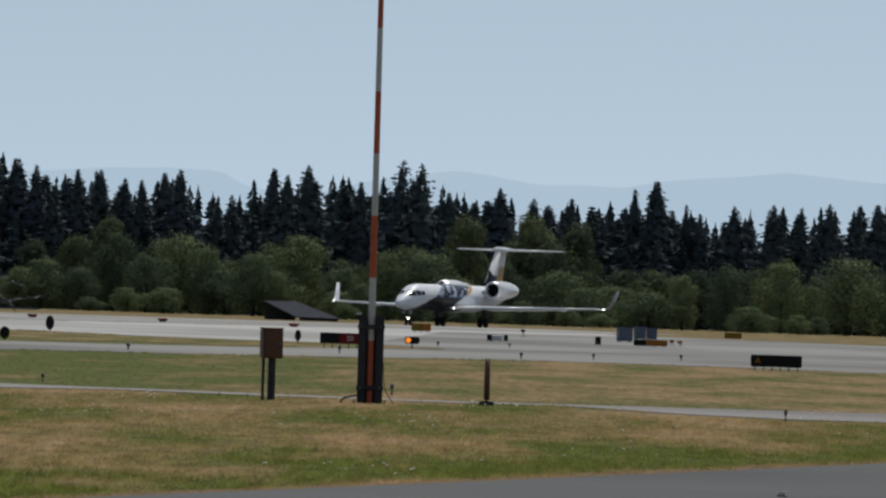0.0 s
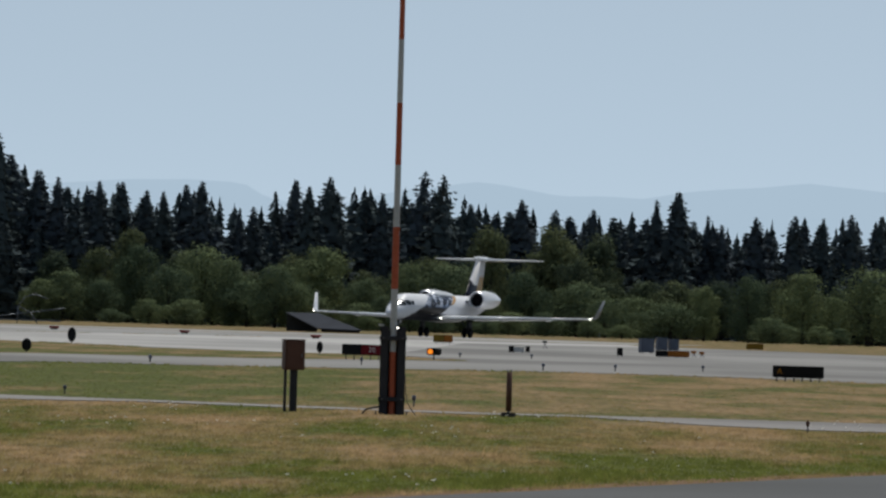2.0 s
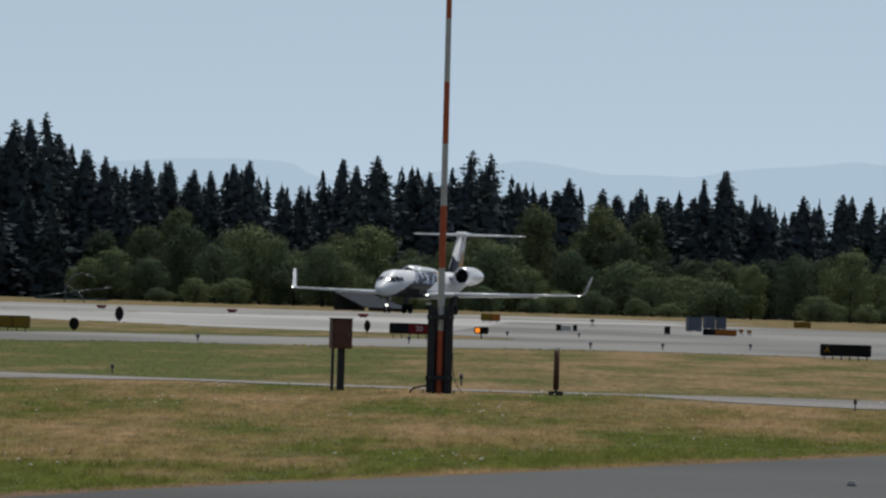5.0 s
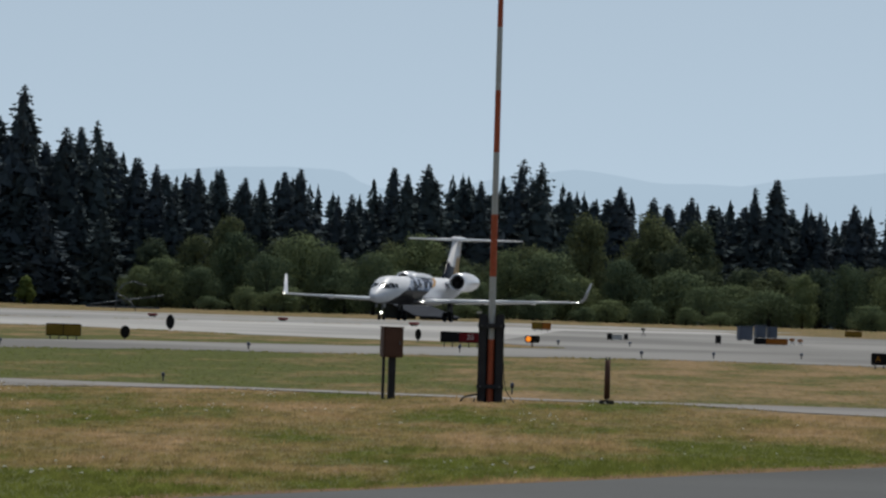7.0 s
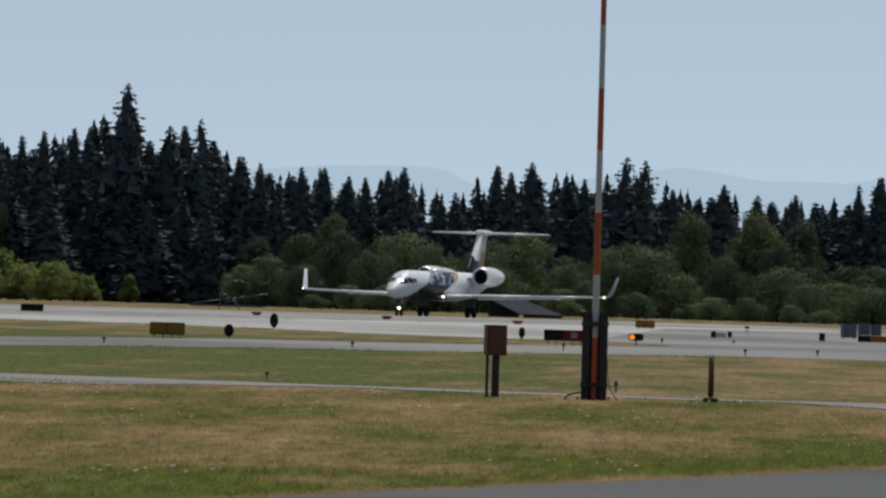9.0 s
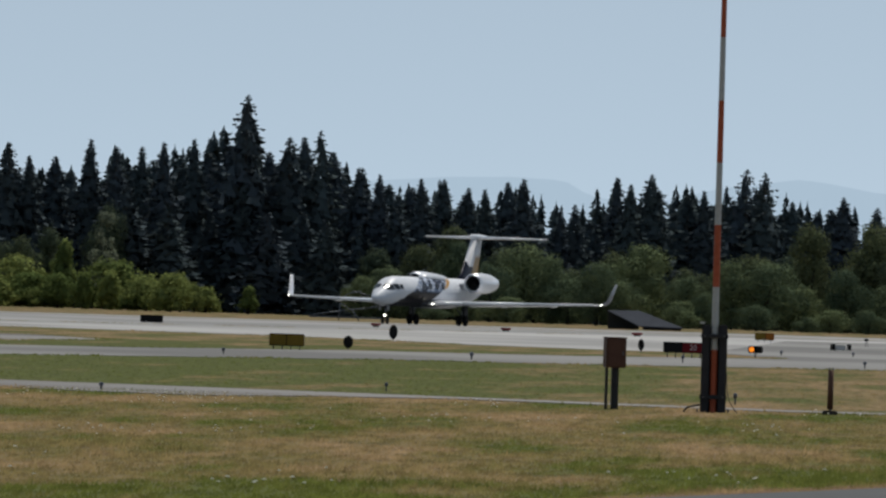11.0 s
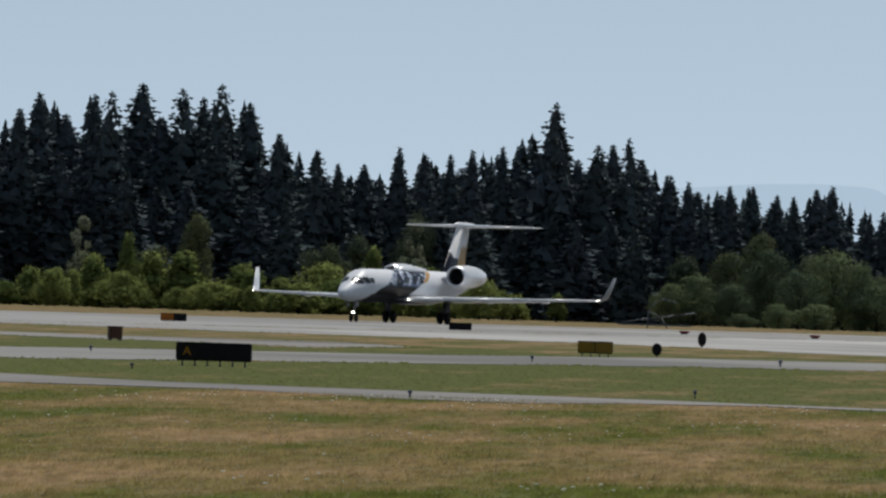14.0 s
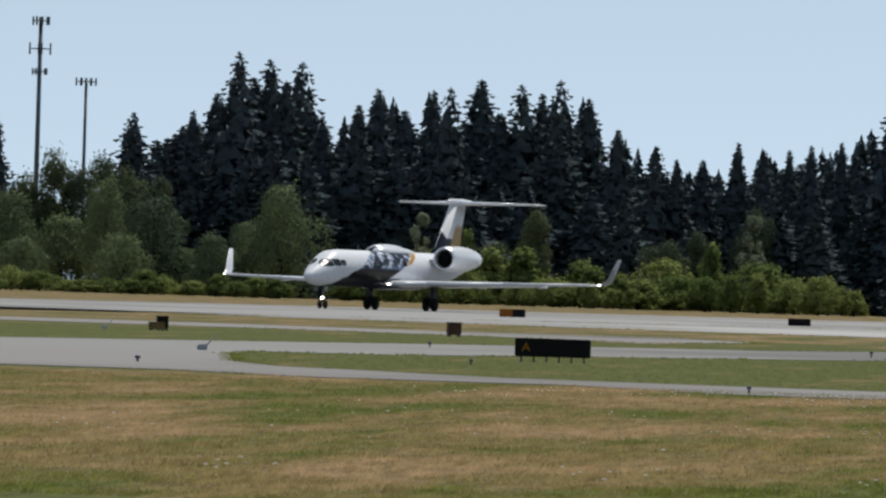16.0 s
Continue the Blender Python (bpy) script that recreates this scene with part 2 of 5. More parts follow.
PATHWAY = paving("service_road_asphalt", (0.175, 0.168, 0.163), 0.9, 0.5)
DIRT = material("edge_dirt", (0.15, 0.09, 0.05), 1.0, spread=0.4, scale=1.5, bump=0.5)
JET_SKIN, FIN_SKIN = livery(), fin_paint()
WHITE_SKIN = material("white_aircraft_paint", (0.74, 0.76, 0.80), 0.28, spread=0.05, scale=1.0, coat=0.6)
SLATE_SKIN = material("slate_grey_outboard", (0.14, 0.16, 0.18), 0.35, spread=0.08, scale=1.0)
# whiter than the skin, to put the sun glint into the leading edges
GLINT_SKIN = material("glint_white_paint", (0.86, 0.87, 0.89), 0.35, spread=0.03, scale=1.0)
POLISHED = material("polished_leading_edge", (0.80, 0.81, 0.84), 0.42, 1.0, spread=0.08)
DARK_DUCT = material("engine_duct", (0.02, 0.02, 0.022), 0.5, 0.4)
FAN_METAL = material("fan_metal", (0.10, 0.10, 0.11), 0.4, 0.8)
COCKPIT_GLASS = material("tinted_glazing", (0.006, 0.007, 0.009), 0.2, 0.0, spread=0.05)
TYRE = material("tyre_rubber", (0.022, 0.022, 0.022), 0.85, spread=0.3, bump=0.3)
STRUT = material("gear_metal", (0.14, 0.145, 0.15), 0.4, 0.6)
LAMP_WHITE = glow("taxi_light", (1.0, 0.96, 0.85), 6.0)
LAMP_AMBER = glow("amber_lamp", (1.0, 0.27, 0.02), 0.9)
MAST_RED = material("faded_red_paint", (0.44, 0.105, 0.055), 0.6, spread=0.22, scale=2.0, bump=0.1)
MAST_WHITE = material("weathered_white_paint", (0.50, 0.50, 0.50), 0.6, spread=0.15, scale=2.0, bump=0.1)
TARRED = material("black_painted_steel", (0.036, 0.035, 0.040), 0.6, spread=0.35, scale=4.0, bump=0.2)
RUST_BROWN = material("brown_enamel", (0.105, 0.052, 0.038), 0.55, spread=0.25, scale=5.0, bump=0.1)
SIGN_BLACK = material("sign_black", (0.008, 0.008, 0.009), 0.6, spread=0.25)
SIGN_YELLOW = material("sign_yellow", (0.36, 0.17, 0.012), 0.55, spread=0.2)
SIGN_OLIVE = material("sign_ochre_back", (0.20, 0.125, 0.018), 0.7, spread=0.25)
SIGN_RED = material("sign_red", (0.15, 0.008, 0.012), 0.55, spread=0.25)
SIGN_WHITE = material("sign_white", (0.60, 0.50, 0.48), 0.6)
SIGN_ORANGE = material("sign_orange", (0.33, 0.11, 0.015), 0.6, spread=0.25)
LEG_METAL = material("galvanised_leg", (0.13, 0.13, 0.135), 0.5, 0.6)
CABINET_GREY = material("cabinet_grey", (0.115, 0.13, 0.17), 0.6, spread=0.15)
TAN_SHEET = material("tan_sheet", (0.22, 0.15, 0.07), 0.8, spread=0.25)
PALE_SHEET = material("pale_sheet", (0.62, 0.60, 0.58), 0.7, spread=0.1)
ROOFING = material("slate_blue_roofing", (0.044, 0.050, 0.063), 1.0, spread=0.2, scale=0.8)
BOARD = material("hut_boarding", (0.034, 0.036, 0.034), 0.9, spread=0.3)
PALE_STEEL = material("pale_steel", (0.34, 0.36, 0.38), 0.5, 0.4)
MAST_GREY = material("mast_steel", (0.11, 0.13, 0.16), 0.5, 0.4)
PETAL = leafy("white_petals", (0.78, 0.78, 0.70), (0.85, 0.85, 0.80), 0.5)


# ---- building blocks ----
def link(name, bm, mat, parent=None, label="", smooth=False):
    me = bpy.data.meshes.new(name)
    bm.to_mesh(me)
    bm.free()
    for mm in mat if isinstance(mat, (list, tuple)) else (mat,):
        me.materials.append(mm)
    if smooth:
        me.polygons.foreach_set("use_smooth", [True] * len(me.polygons))
    ob = new(name, me)
    if parent is not None:
        ob.parent = parent
    if label:
        ob["label"] = label
    return ob


def part(name, bm, mat, parent, label="", smooth=False):
    return link(name, bm, mat, parent, label, smooth)


def block(x0, x1, y0, y1, z0, z1, bevel=0.0, bm=None):
    bm = bm or bmesh.new()
    made = bmesh.ops.create_cube(bm, size=1.0, matrix=Matrix.Translation(((x0 + x1) / 2, (y0 + y1) / 2, (z0 + z1) / 2)) @ Matrix.Diagonal((x1 - x0, y1 - y0, z1 - z0, 1)))
    if bevel:
        edges = {e for v in made["verts"] for e in v.link_edges}
        bmesh.ops.bevel(bm, geom=list(edges), offset=bevel, segments=2, affect="EDGES")
    return bm


def rod(p, q, r0, r1=None, sides=10, bm=None):
    """A tapered round bar from p to q."""
    bm = bm or bmesh.new()
    p, q = Vector(p), Vector(q)
    turn = (q - p).to_track_quat("Z", "Y").to_matrix().to_4x4()
    bmesh.ops.create_cone(bm, cap_ends=True, segments=sides, radius1=r0, radius2=r1 if r1 is not None else r0, depth=(q - p).length,
                          matrix=Matrix.Translation((p + q) / 2) @ turn)
    return bm


def loft(rings, bm=None, close=True):
    """A skin over rings of equally many points; close: caps at both ends."""
    bm = bm or bmesh.new()
    rows = [[bm.verts.new(p) for p in ring] for ring in rings]
    n = len(rows[0])
    for a, b in zip(rows, rows[1:]):
        for i in range(n):
            bm.faces.new((a[i], a[(i + 1) % n], b[(i + 1) % n], b[i]))
    if close:
        bm.faces.new(list(reversed(rows[0])))
        bm.faces.new(rows[-1])
    bmesh.ops.recalc_face_normals(bm, faces=bm.faces[:])
    return bm


def thing(name, at, label, category, group="", kind=""):
    ob = new(name)
    ob.matrix_basis = at
    return tagged(ob, label, category, group, kind)


def lettering(text, size, mat, parent, at):
    cu = bpy.data.curves.new("lettering", "FONT")
    cu.body, cu.size, cu.extrude, cu.align_x, cu.align_y = text, size, 0.004, "CENTER", "CENTER"
    tmp = bpy.data.objects.new("lettering", cu)
    scene.collection.objects.link(tmp)
    me = bpy.data.meshes.new_from_object(tmp.evaluated_get(bpy.context.evaluated_depsgraph_get()))
    bpy.data.objects.remove(tmp)
    me.materials.clear()
    me.materials.append(mat)
    ob = new("lettering", me)
    ob.parent, ob.matrix_basis = parent, at
    return ob


def gz(y):
    """The airfield's fall beyond the runway's middle."""
    return -0.00127 * min(max(y - 665.0, 0.0), 260.0)


# ---- ground ----
def ground():
    ys = (-300, 60, 665, 925, 4900)
    verts = [(x, y, gz(y)) for y in ys for x in (-2600, 2600)]
    me = bpy.data.meshes.new("ground")
    me.from_pydata(verts, [], [(2 * i, 2 * i + 1, 2 * i + 3, 2 * i + 2) for i in range(len(ys) - 1)])
    me.materials.append(TURF)
    tagged(new("ground", me), "dry mown airfield turf with green patches", "ground", kind="structure")


EDGES = {}


def sheet(name, outline, rise, mat, label, category):
    """A paved area as a slab with its outline a little proud of the turf."""
    bm = bmesh.new()
    EDGES[name] = outline
    dense = []
    for (ax, ay), (bx, by) in zip(outline, outline[1:] + outline[:1]):
        k = max(1, int(abs(by - ay) / 40))
        dense += [(ax + (bx - ax) * i / k, ay + (by - ay) * i / k) for i in range(k)]
    top = [bm.verts.new((x, y, gz(y) + rise)) for x, y in dense]
    low = [bm.verts.new((x, y, gz(y) - 0.1)) for x, y in dense]
    f = bm.faces.new(top)
    for i in range(len(top)):
        j = (i + 1) % len(top)
        bm.faces.new((low[i], low[j], top[j], top[i]))
    bmesh.ops.recalc_face_normals(bm, faces=bm.faces[:])
    bmesh.ops.triangulate(bm, faces=[f])
    return tagged(link(name, bm, mat), label, category, kind="structure")


def across(n, s):
    """A point n metres beyond the standpoint across the runway's direction and s along it."""
    return (-0.958 * n + 0.285 * s, 0.285 * n + 0.958 * s)


ground()
sheet("apron_edge", [(-24.6, -40), (-3.15, 64.7), (-1.5, 70.4), (0.0, 76.6), (2.2, 85.6), (4.25, 93.3), (12.5, 124), (13.4, 124.4), (30, 124.4), (30, -40)], 0.006, DIRT, "brown gritty dirt along the tarmac", "dirt")
sheet("apron", [(-24, -40), (-2.7, 64.6), (0.6, 77.0), (4.8, 93.2), (13, 124), (90, 124), (90, -40)], 0.012, ASPHALT, "dark grey asphalt apron with a ragged turf edge", "apron")
sheet("service_road", [(60, 149), (7.4, 144), (0, 141.6), (-5, 145), (-9.3, 147.3), (-13.8, 149.3), (-16, 150.5), (-18.9, 155.5), (-21, 158.5), (-23, 167), (-25.5, 184.3), (-40, 184.3), (-40, 146), (-24.2, 146.6),
      (-21.2, 146.4), (-18.3, 142), (-14.1, 141.8), (-11, 135.8), (-8.8, 135.6), (-7.3, 139.6), (-5.3, 142.3), (-3, 140.6), (0, 139), (2, 139.6), (3.6, 134), (5.2, 131.4), (60, 131)],
      0.012, PATHWAY, "narrow grey asphalt service road across the turf", "road")
sheet("taxiway", [(-60, 150), (-40, 181), (-25.5, 184.6), (-26, 192.5), (-23.3, 194.5), (-21.6, 201), (-18.5, 212), (-14, 228), (-11, 237), (-6, 246), (0, 260), (3.8, 266), (8.6, 265), (13, 256.5), (70, 246), (70, 480),
      (28.5, 566), (23.6, 592), (18.4, 608), (13.7, 615), (0, 560), (-3, 350), (0, 318), (-7, 291), (-14, 279), (-19.5, 256), (-27, 238), (-31, 224), (-35, 211.6), (-80, 205)], 0.010, CONCRETE, "pale grey concrete taxiway", "taxiway")
sheet("runway_shoulder", [(-112, 400), (-70, 421), (-55, 400), (-44, 392), (-38, 386), (-29, 384), (-20, 378), (-12.5, 350), (-7, 346), (-3, 350), (0, 560), (13.7, 615), across(172, 620), across(172, 600), across(172, 300), (-112, 450)],
      0.011, GLARE_CONCRETE, "weathered concrete along the runway, low-angle glare in its bright tone", "pavement")
sheet("perimeter_path", [(-80, 318), (-44.3, 319.7), (-35, 312), (-27, 316), (-23, 300), (-24.5, 274), (-30.7, 287), (-40.4, 294), (-80, 296)], 0.010, PATHWAY, "thin grey path in the turf", "path")
sheet("runway", [across(172, 250), across(172, 600), across(172, 620), (22, 800), (12, 880), across(258, 860), across(258, 600), across(258, 250)], 0.011, ASPHALT_OLD, "grey asphalt runway with darker tyre tracks", "runway")


# ---- the aeroplane: nose towards +x, left wing towards +y, main wheels at x = 0 ----
STATIONS = [(15.98, 2.05, 0.05, 0.05), (15.82, 2.05, 0.24, 0.22), (15.4, 2.09, 0.45, 0.42), (14.8, 2.18, 0.67, 0.62), (14.0, 2.33, 0.90, 0.84), (13.2, 2.51, 1.05, 1.05),
            (12.4, 2.65, 1.16, 1.19), (11.2, 2.7, 1.2, 1.22), (-3.2, 2.7, 1.2, 1.22), (-5.5, 2.80, 1.12, 1.12), (-8.0, 3.00, 0.90, 0.90), (-10.5, 3.24, 0.56, 0.56), (-12.4, 3.40, 0.25, 0.25), (-13.2, 3.46, 0.08, 0.08)]


def hull(x):
    """Centre height, half width and half height of the fuselage at x."""
    rows = sorted(STATIONS)
    xs = [r[0] for r in rows]
    return [float(np.interp(x, xs, [r[i] for r in rows])) for i in (1, 2, 3)]


def hull_point(x, a, out=0.0):
    z, w, h = hull(x)
    return (x, (w + out) * math.cos(a), z + (h + out) * math.sin(a))


def hull_patch(x0, x1, a0, a1, out=0.012, slant=0.0, round_corners=True):
    """A pane that follows the fuselage between two stations and two angles."""
    bm = bmesh.new()
    nu, nv = 6, 5
    grid = []
    for i in range(nu):
        row = []
        for j in range(nv):
            u, v = i / (nu - 1), j / (nv - 1)
            pinch = 0.16 if round_corners and i in (0, nu - 1) and j in (0, nv - 1) else 0.0
            u2, v2 = u + (0.5 - u) * pinch, v + (0.5 - v) * pinch
            a = a0 + (a1 - a0) * v2
            row.append(bm.verts.new(hull_point(x0 + (x1 - x0) * u2 - slant * v2, a, out)))
        grid.append(row)
    for i in range(nu - 1):
        for j in range(nv - 1):
            bm.faces.new((grid[i][j], grid[i + 1][j], grid[i + 1][j + 1], grid[i][j + 1]))
    bmesh.ops.recalc_face_normals(bm, faces=bm.faces[:])
    return bm


def cockpit_pane(x0, x1, z0, z1, s):
    """A cockpit pane between two heights, following the nose."""
    bm = bmesh.new()
    grid = []
    for i in range(8):
        x = x0 + (x1 - x0) * i / 7
        zc, w, h = hull(x)
        lo, hi = (min(1.45, math.asin(min(1.0, max(0.0, (z - zc) / h)))) for z in (z0, z1))
        row = []
        for j in range(5):
            a = lo + (hi - lo) * (j / 4 if 0 < i < 7 else 0.12 + 0.76 * j / 4)
            row.append(bm.verts.new(hull_point(x, a if s > 0 else math.pi - a, 0.016)))
        grid.append(row)
    for i in range(7):
        for j in range(4):
            bm.faces.new((grid[i][j], grid[i + 1][j], grid[i + 1][j + 1], grid[i][j + 1]))
    bmesh.ops.recalc_face_normals(bm, faces=bm.faces[:])
    return bm


FOIL = [(0.0, 0.0), (0.03, 0.34), (0.12, 0.72), (0.30, 1.0), (0.55, 0.82), (0.80, 0.38), (1.0, 0.03), (0.80, -0.22), (0.55, -0.44), (0.30, -0.56), (0.12, -0.44), (0.03, -0.22)]


def foil_ring(le, te, thick, up=(0, 0, 1)):
    """A wing section from leading to trailing edge, its thickness along up."""
    le, te, up = Vector(le), Vector(te), Vector(up)
    c = (te - le).length
    return [le + (te - le) * u + up * (v * thick * c * 0.6) for u, v in FOIL]


def aeroplane():
    jet = thing("business_jet", pose(0, 0, 0), "white twin-engined business jet with dark navy artwork and winglets, wheels down", "aeroplane")
    # fuselage
    rings = []
    for x in np.concatenate([np.linspace(15.98, 11.2, 22), np.linspace(9, -3.2, 9), np.linspace(-4.2, -13.2, 14)]):
        rings.append([hull_point(float(x), 2 * math.pi * k / 32) for k in range(32)])
    part("fuselage", loft(rings), JET_SKIN, jet, "white fuselage with navy and slate artwork and a dark belly", smooth=True)
    # keel fairing where the wing passes under the cabin
    rings = [[(x, 1.32 * r * math.cos(2 * math.pi * k / 20), 1.72 + 0.34 * r * math.sin(2 * math.pi * k / 20)) for k in range(20)]
             for x, r in ((6.9, 0.1), (6.2, 0.62), (5.0, 0.93), (3, 1), (0, 1), (-1.6, 0.9), (-2.8, 0.6), (-3.8, 0.12))]
    part("belly_fairing", loft(rings), material("dark_belly", (0.03, 0.03, 0.035), 0.35, coat=0.4), jet, "dark belly fairing", smooth=True)
    # dome on the roof
    rings = [[(x, 0.62 * r * math.cos(math.pi * k / 9), 3.82 + 0.46 * r * math.sin(math.pi * k / 9)) for k in range(10)] + [(x, 0.3 * r, 3.6), (x, -0.3 * r, 3.6)]
             for x, r in ((4.7, 0.06), (4.5, 0.5), (4.0, 0.82), (3.2, 0.97), (2.2, 1.0), (0.8, 0.93), (-0.6, 0.70), (-1.6, 0.40), (-2.3, 0.06))]
    part("antenna_dome", loft(rings), WHITE_SKIN, jet, "white satellite antenna dome", smooth=True)
    part("blade_antenna", loft([foil_ring((7.8, 0, 3.9), (7.35, 0, 3.9), 0.12, (0, 1, 0)), foil_ring((7.6, 0, 4.3), (7.35, 0, 4.3), 0.1, (0, 1, 0))]), TARRED, jet)
    # glazing
    for s in (1, -1):
        for x0, x1, z0, z1 in ((13.50, 14.42, 2.80, 3.26), (12.72, 13.42, 2.84, 3.28), (12.02, 12.64, 2.88, 3.24)):
            part("cockpit_window", cockpit_pane(x0, x1, z0, z1, s), COCKPIT_GLASS, jet, "dark cockpit window")
        for i in range(4):
            x = 6.9 - 1.6 * i
            lo, hi = (radians(12), radians(34)) if s > 0 else (radians(168), radians(146))
            part("cabin_window", hull_patch(x - 0.33, x + 0.33, lo, hi, 0.012), COCKPIT_GLASS, jet, "dark oval cabin window")
        # wing
        stations = [(1.0, 5.4, -1.3, 1.72, 0.085), (3.4, 3.8, -1.6, 1.80, 0.08), (8.0, 1.5, -2.1, 1.92, 0.08), (13.1, -1.05, -2.75, 2.05, 0.08), (13.62, -1.35, -2.85, 2.09, 0.08)]
        wing = part("wing", loft([foil_ring((le, s * y, z), (te, s * y, z), t) for y, le, te, z, t in stations]), WHITE_SKIN, jet, "slender swept white wing", smooth=True)
        # rods in the brighter white draw the glint along the wing
        slat = bmesh.new()
        for (ya, la, _, za, _), (yb, lb, _, zb, _) in zip(stations, stations[1:-1]):
            rod((la - 0.02, s * ya, za + 0.04), (lb - 0.02, s * yb, zb + 0.04), 0.135 - 0.004 * ya, 0.135 - 0.004 * yb, 14, slat)
        part("leading_edge", slat, GLINT_SKIN, wing, "white leading edge, brightened for the sun glint", smooth=True)
        for y, le, te, z in ((5.2, -1.2, -2.9, 1.74), (9.4, -1.6, -3.1, 1.86)):
            rings = [[(x, s * y + 0.09 * r * math.cos(2 * math.pi * k / 8), z + 0.12 * r * math.sin(2 * math.pi * k / 8)) for k in range(8)] for x, r in ((le + 1.2, 0.1), (le, 1), (te + 0.5, 0.8), (te, 0.1))]
            part("flap_track_fairing", loft(rings), WHITE_SKIN, wing, smooth=True)
        part("flap", loft([foil_ring((-1.45, s * 2.2, 1.70), (-2.35, s * 2.2, 1.58), 0.1), foil_ring((-2.05, s * 9.2, 1.90), (-2.70, s * 9.2, 1.82), 0.1)]), WHITE_SKIN, wing, "lowered landing flap", smooth=True)
        rings = [foil_ring((-1.35, s * 13.62, 2.07), (-2.85, s * 13.62, 2.07), 0.10, (0, -0.3 * s, 1)), foil_ring((-1.85, s * 13.86, 2.22), (-3.15, s * 13.86, 2.22), 0.09, (0, -0.8 * s, 0.6)),
                 foil_ring((-2.3, s * 13.97, 2.55), (-3.5, s * 13.97, 2.55), 0.09, (0, -s, 0.1)), foil_ring((-3.35, s * 14.24, 3.84), (-4.05, s * 14.24, 3.84), 0.08, (0, -s, 0.1))]
        tip = loft(rings)
        # faces turned outboard get the slate grey, all others white
        for f in tip.faces:
            f.material_index = 1 if f.normal.y * s > 0.5 else 0
        part("winglet", tip, (WHITE_SKIN, SLATE_SKIN), jet, "upswept winglet, white inside and slate grey outside", smooth=True)
        part("landing_light", rod((5.3, s * 1.35, 1.74), (5.46, s * 1.35, 1.74), 0.05), LAMP_WHITE, wing, "lit landing light")
        part("tip_light", rod((-1.38, s * 13.66, 2.08), (-1.58, s * 13.74, 2.12), 0.03), LAMP_WHITE, wing, "bright wing tip light")
        # engine
        fwd = 0.7
        prof = [(-1.85, 0.66), (-1.80, 0.73), (-2.05, 0.80), (-2.9, 0.86), (-4.2, 0.87), (-5.6, 0.80), (-6.8, 0.62), (-7.35, 0.50)]
        duct = [(-7.30, 0.44), (-6.4, 0.46), (-3.0, 0.60), (-2.1, 0.60)]
        def ring(x, r):
            return [(x + fwd, s * 2.55 + r * math.cos(2 * math.pi * k / 28), 3.56 + r * math.sin(2 * math.pi * k / 28)) for k in range(28)]
        eng = part("engine", loft([ring(x, r) for x, r in prof + duct] + [ring(*prof[0])], close=False), WHITE_SKIN, jet, "white engine nacelle", smooth=True)
        part("intake_lip", loft([ring(x, r) for x, r in ((-1.98, 0.792), (-1.86, 0.765), (-1.79, 0.71), (-1.84, 0.65), (-2.05, 0.606))], close=False), POLISHED, eng, "polished intake lip", smooth=True)
        part("intake_duct", loft([ring(x, r) for x, r in ((-2.06, 0.603), (-2.5, 0.592), (-2.95, 0.59))], close=False), DARK_DUCT, eng, "dark intake duct", smooth=True)
        fan = loft([ring(-2.95, 0.60), ring(-3.0, 0.60)])
        fan = loft([[(x + fwd, s * 2.55 + r * math.cos(2 * math.pi * k / 16), 3.56 + r * math.sin(2 * math.pi * k / 16)) for k in range(16)] for x, r in ((-2.94, 0.2), (-2.75, 0.13), (-2.6, 0.02))], fan)
        for k in range(24):
            a = 2 * math.pi * k / 24
            c, d = math.cos(a), math.sin(a)
            v = [fan.verts.new((x + fwd, s * 2.55 + r * c - t * d, 3.56 + r * d + t * c)) for x, r, t in ((-2.84, 0.18, 0.0), (-2.80, 0.58, 0.05), (-2.92, 0.58, -0.06), (-2.92, 0.18, -0.03))]
            fan.faces.new(v)
        part("fan", fan, FAN_METAL, eng, "dark engine fan")
        part("pylon", loft([foil_ring((-2.3, s * 1.0, 3.42), (-5.8, s * 0.8, 3.42), 0.09), foil_ring((-2.6, s * 1.8, 3.52), (-5.6, s * 1.8, 3.52), 0.09)]), WHITE_SKIN, jet, smooth=True)
        # tail
        part("tailplane", loft([foil_ring((-9.1, s * 0.12, 7.38), (-12.1, s * 0.12, 7.36), 0.1), foil_ring((-11.1, s * 5.0, 7.42), (-12.45, s * 5.0, 7.40), 0.09), foil_ring((-11.6, s * 5.36, 7.44), (-12.4, s * 5.36, 7.42), 0.08)]), WHITE_SKIN, jet, "white swept tailplane", smooth=True)
        # a like rod draws the tailplane's glint
        part("tail_leading_edge", rod((-9.12, s * 0.15, 7.40), (-11.12, s * 5.0, 7.44), 0.10, 0.07, 12), GLINT_SKIN, jet, "white leading edge, brightened for the sun glint", smooth=True)
        # main gear
        gear = part("main_gear", rod((-0.1, s * 2.15, 1.6), (0.0, s * 2.15, 0.5), 0.12, 0.09), STRUT, jet, "main undercarriage leg", smooth=True)
        part("axle", rod((0, s * 1.80, 0.44), (0, s * 2.50, 0.44), 0.07), STRUT, gear, smooth=True)
        part("drag_brace", rod((0.9, s * 1.9, 1.55), (0.05, s * 2.15, 0.7), 0.05), STRUT, gear, smooth=True)
        part("gear_door", block(-0.55, 0.35, s * 2.42 - 0.02, s * 2.42 + 0.02, 0.75, 1.62, 0.015), TARRED, gear, "dark undercarriage door")
        for y in (1.86, 2.44):
            part("wheel", wheel(0, s * y, 0.44, 0.44, 0.31), TYRE, gear, "black rubber tyre", smooth=True)
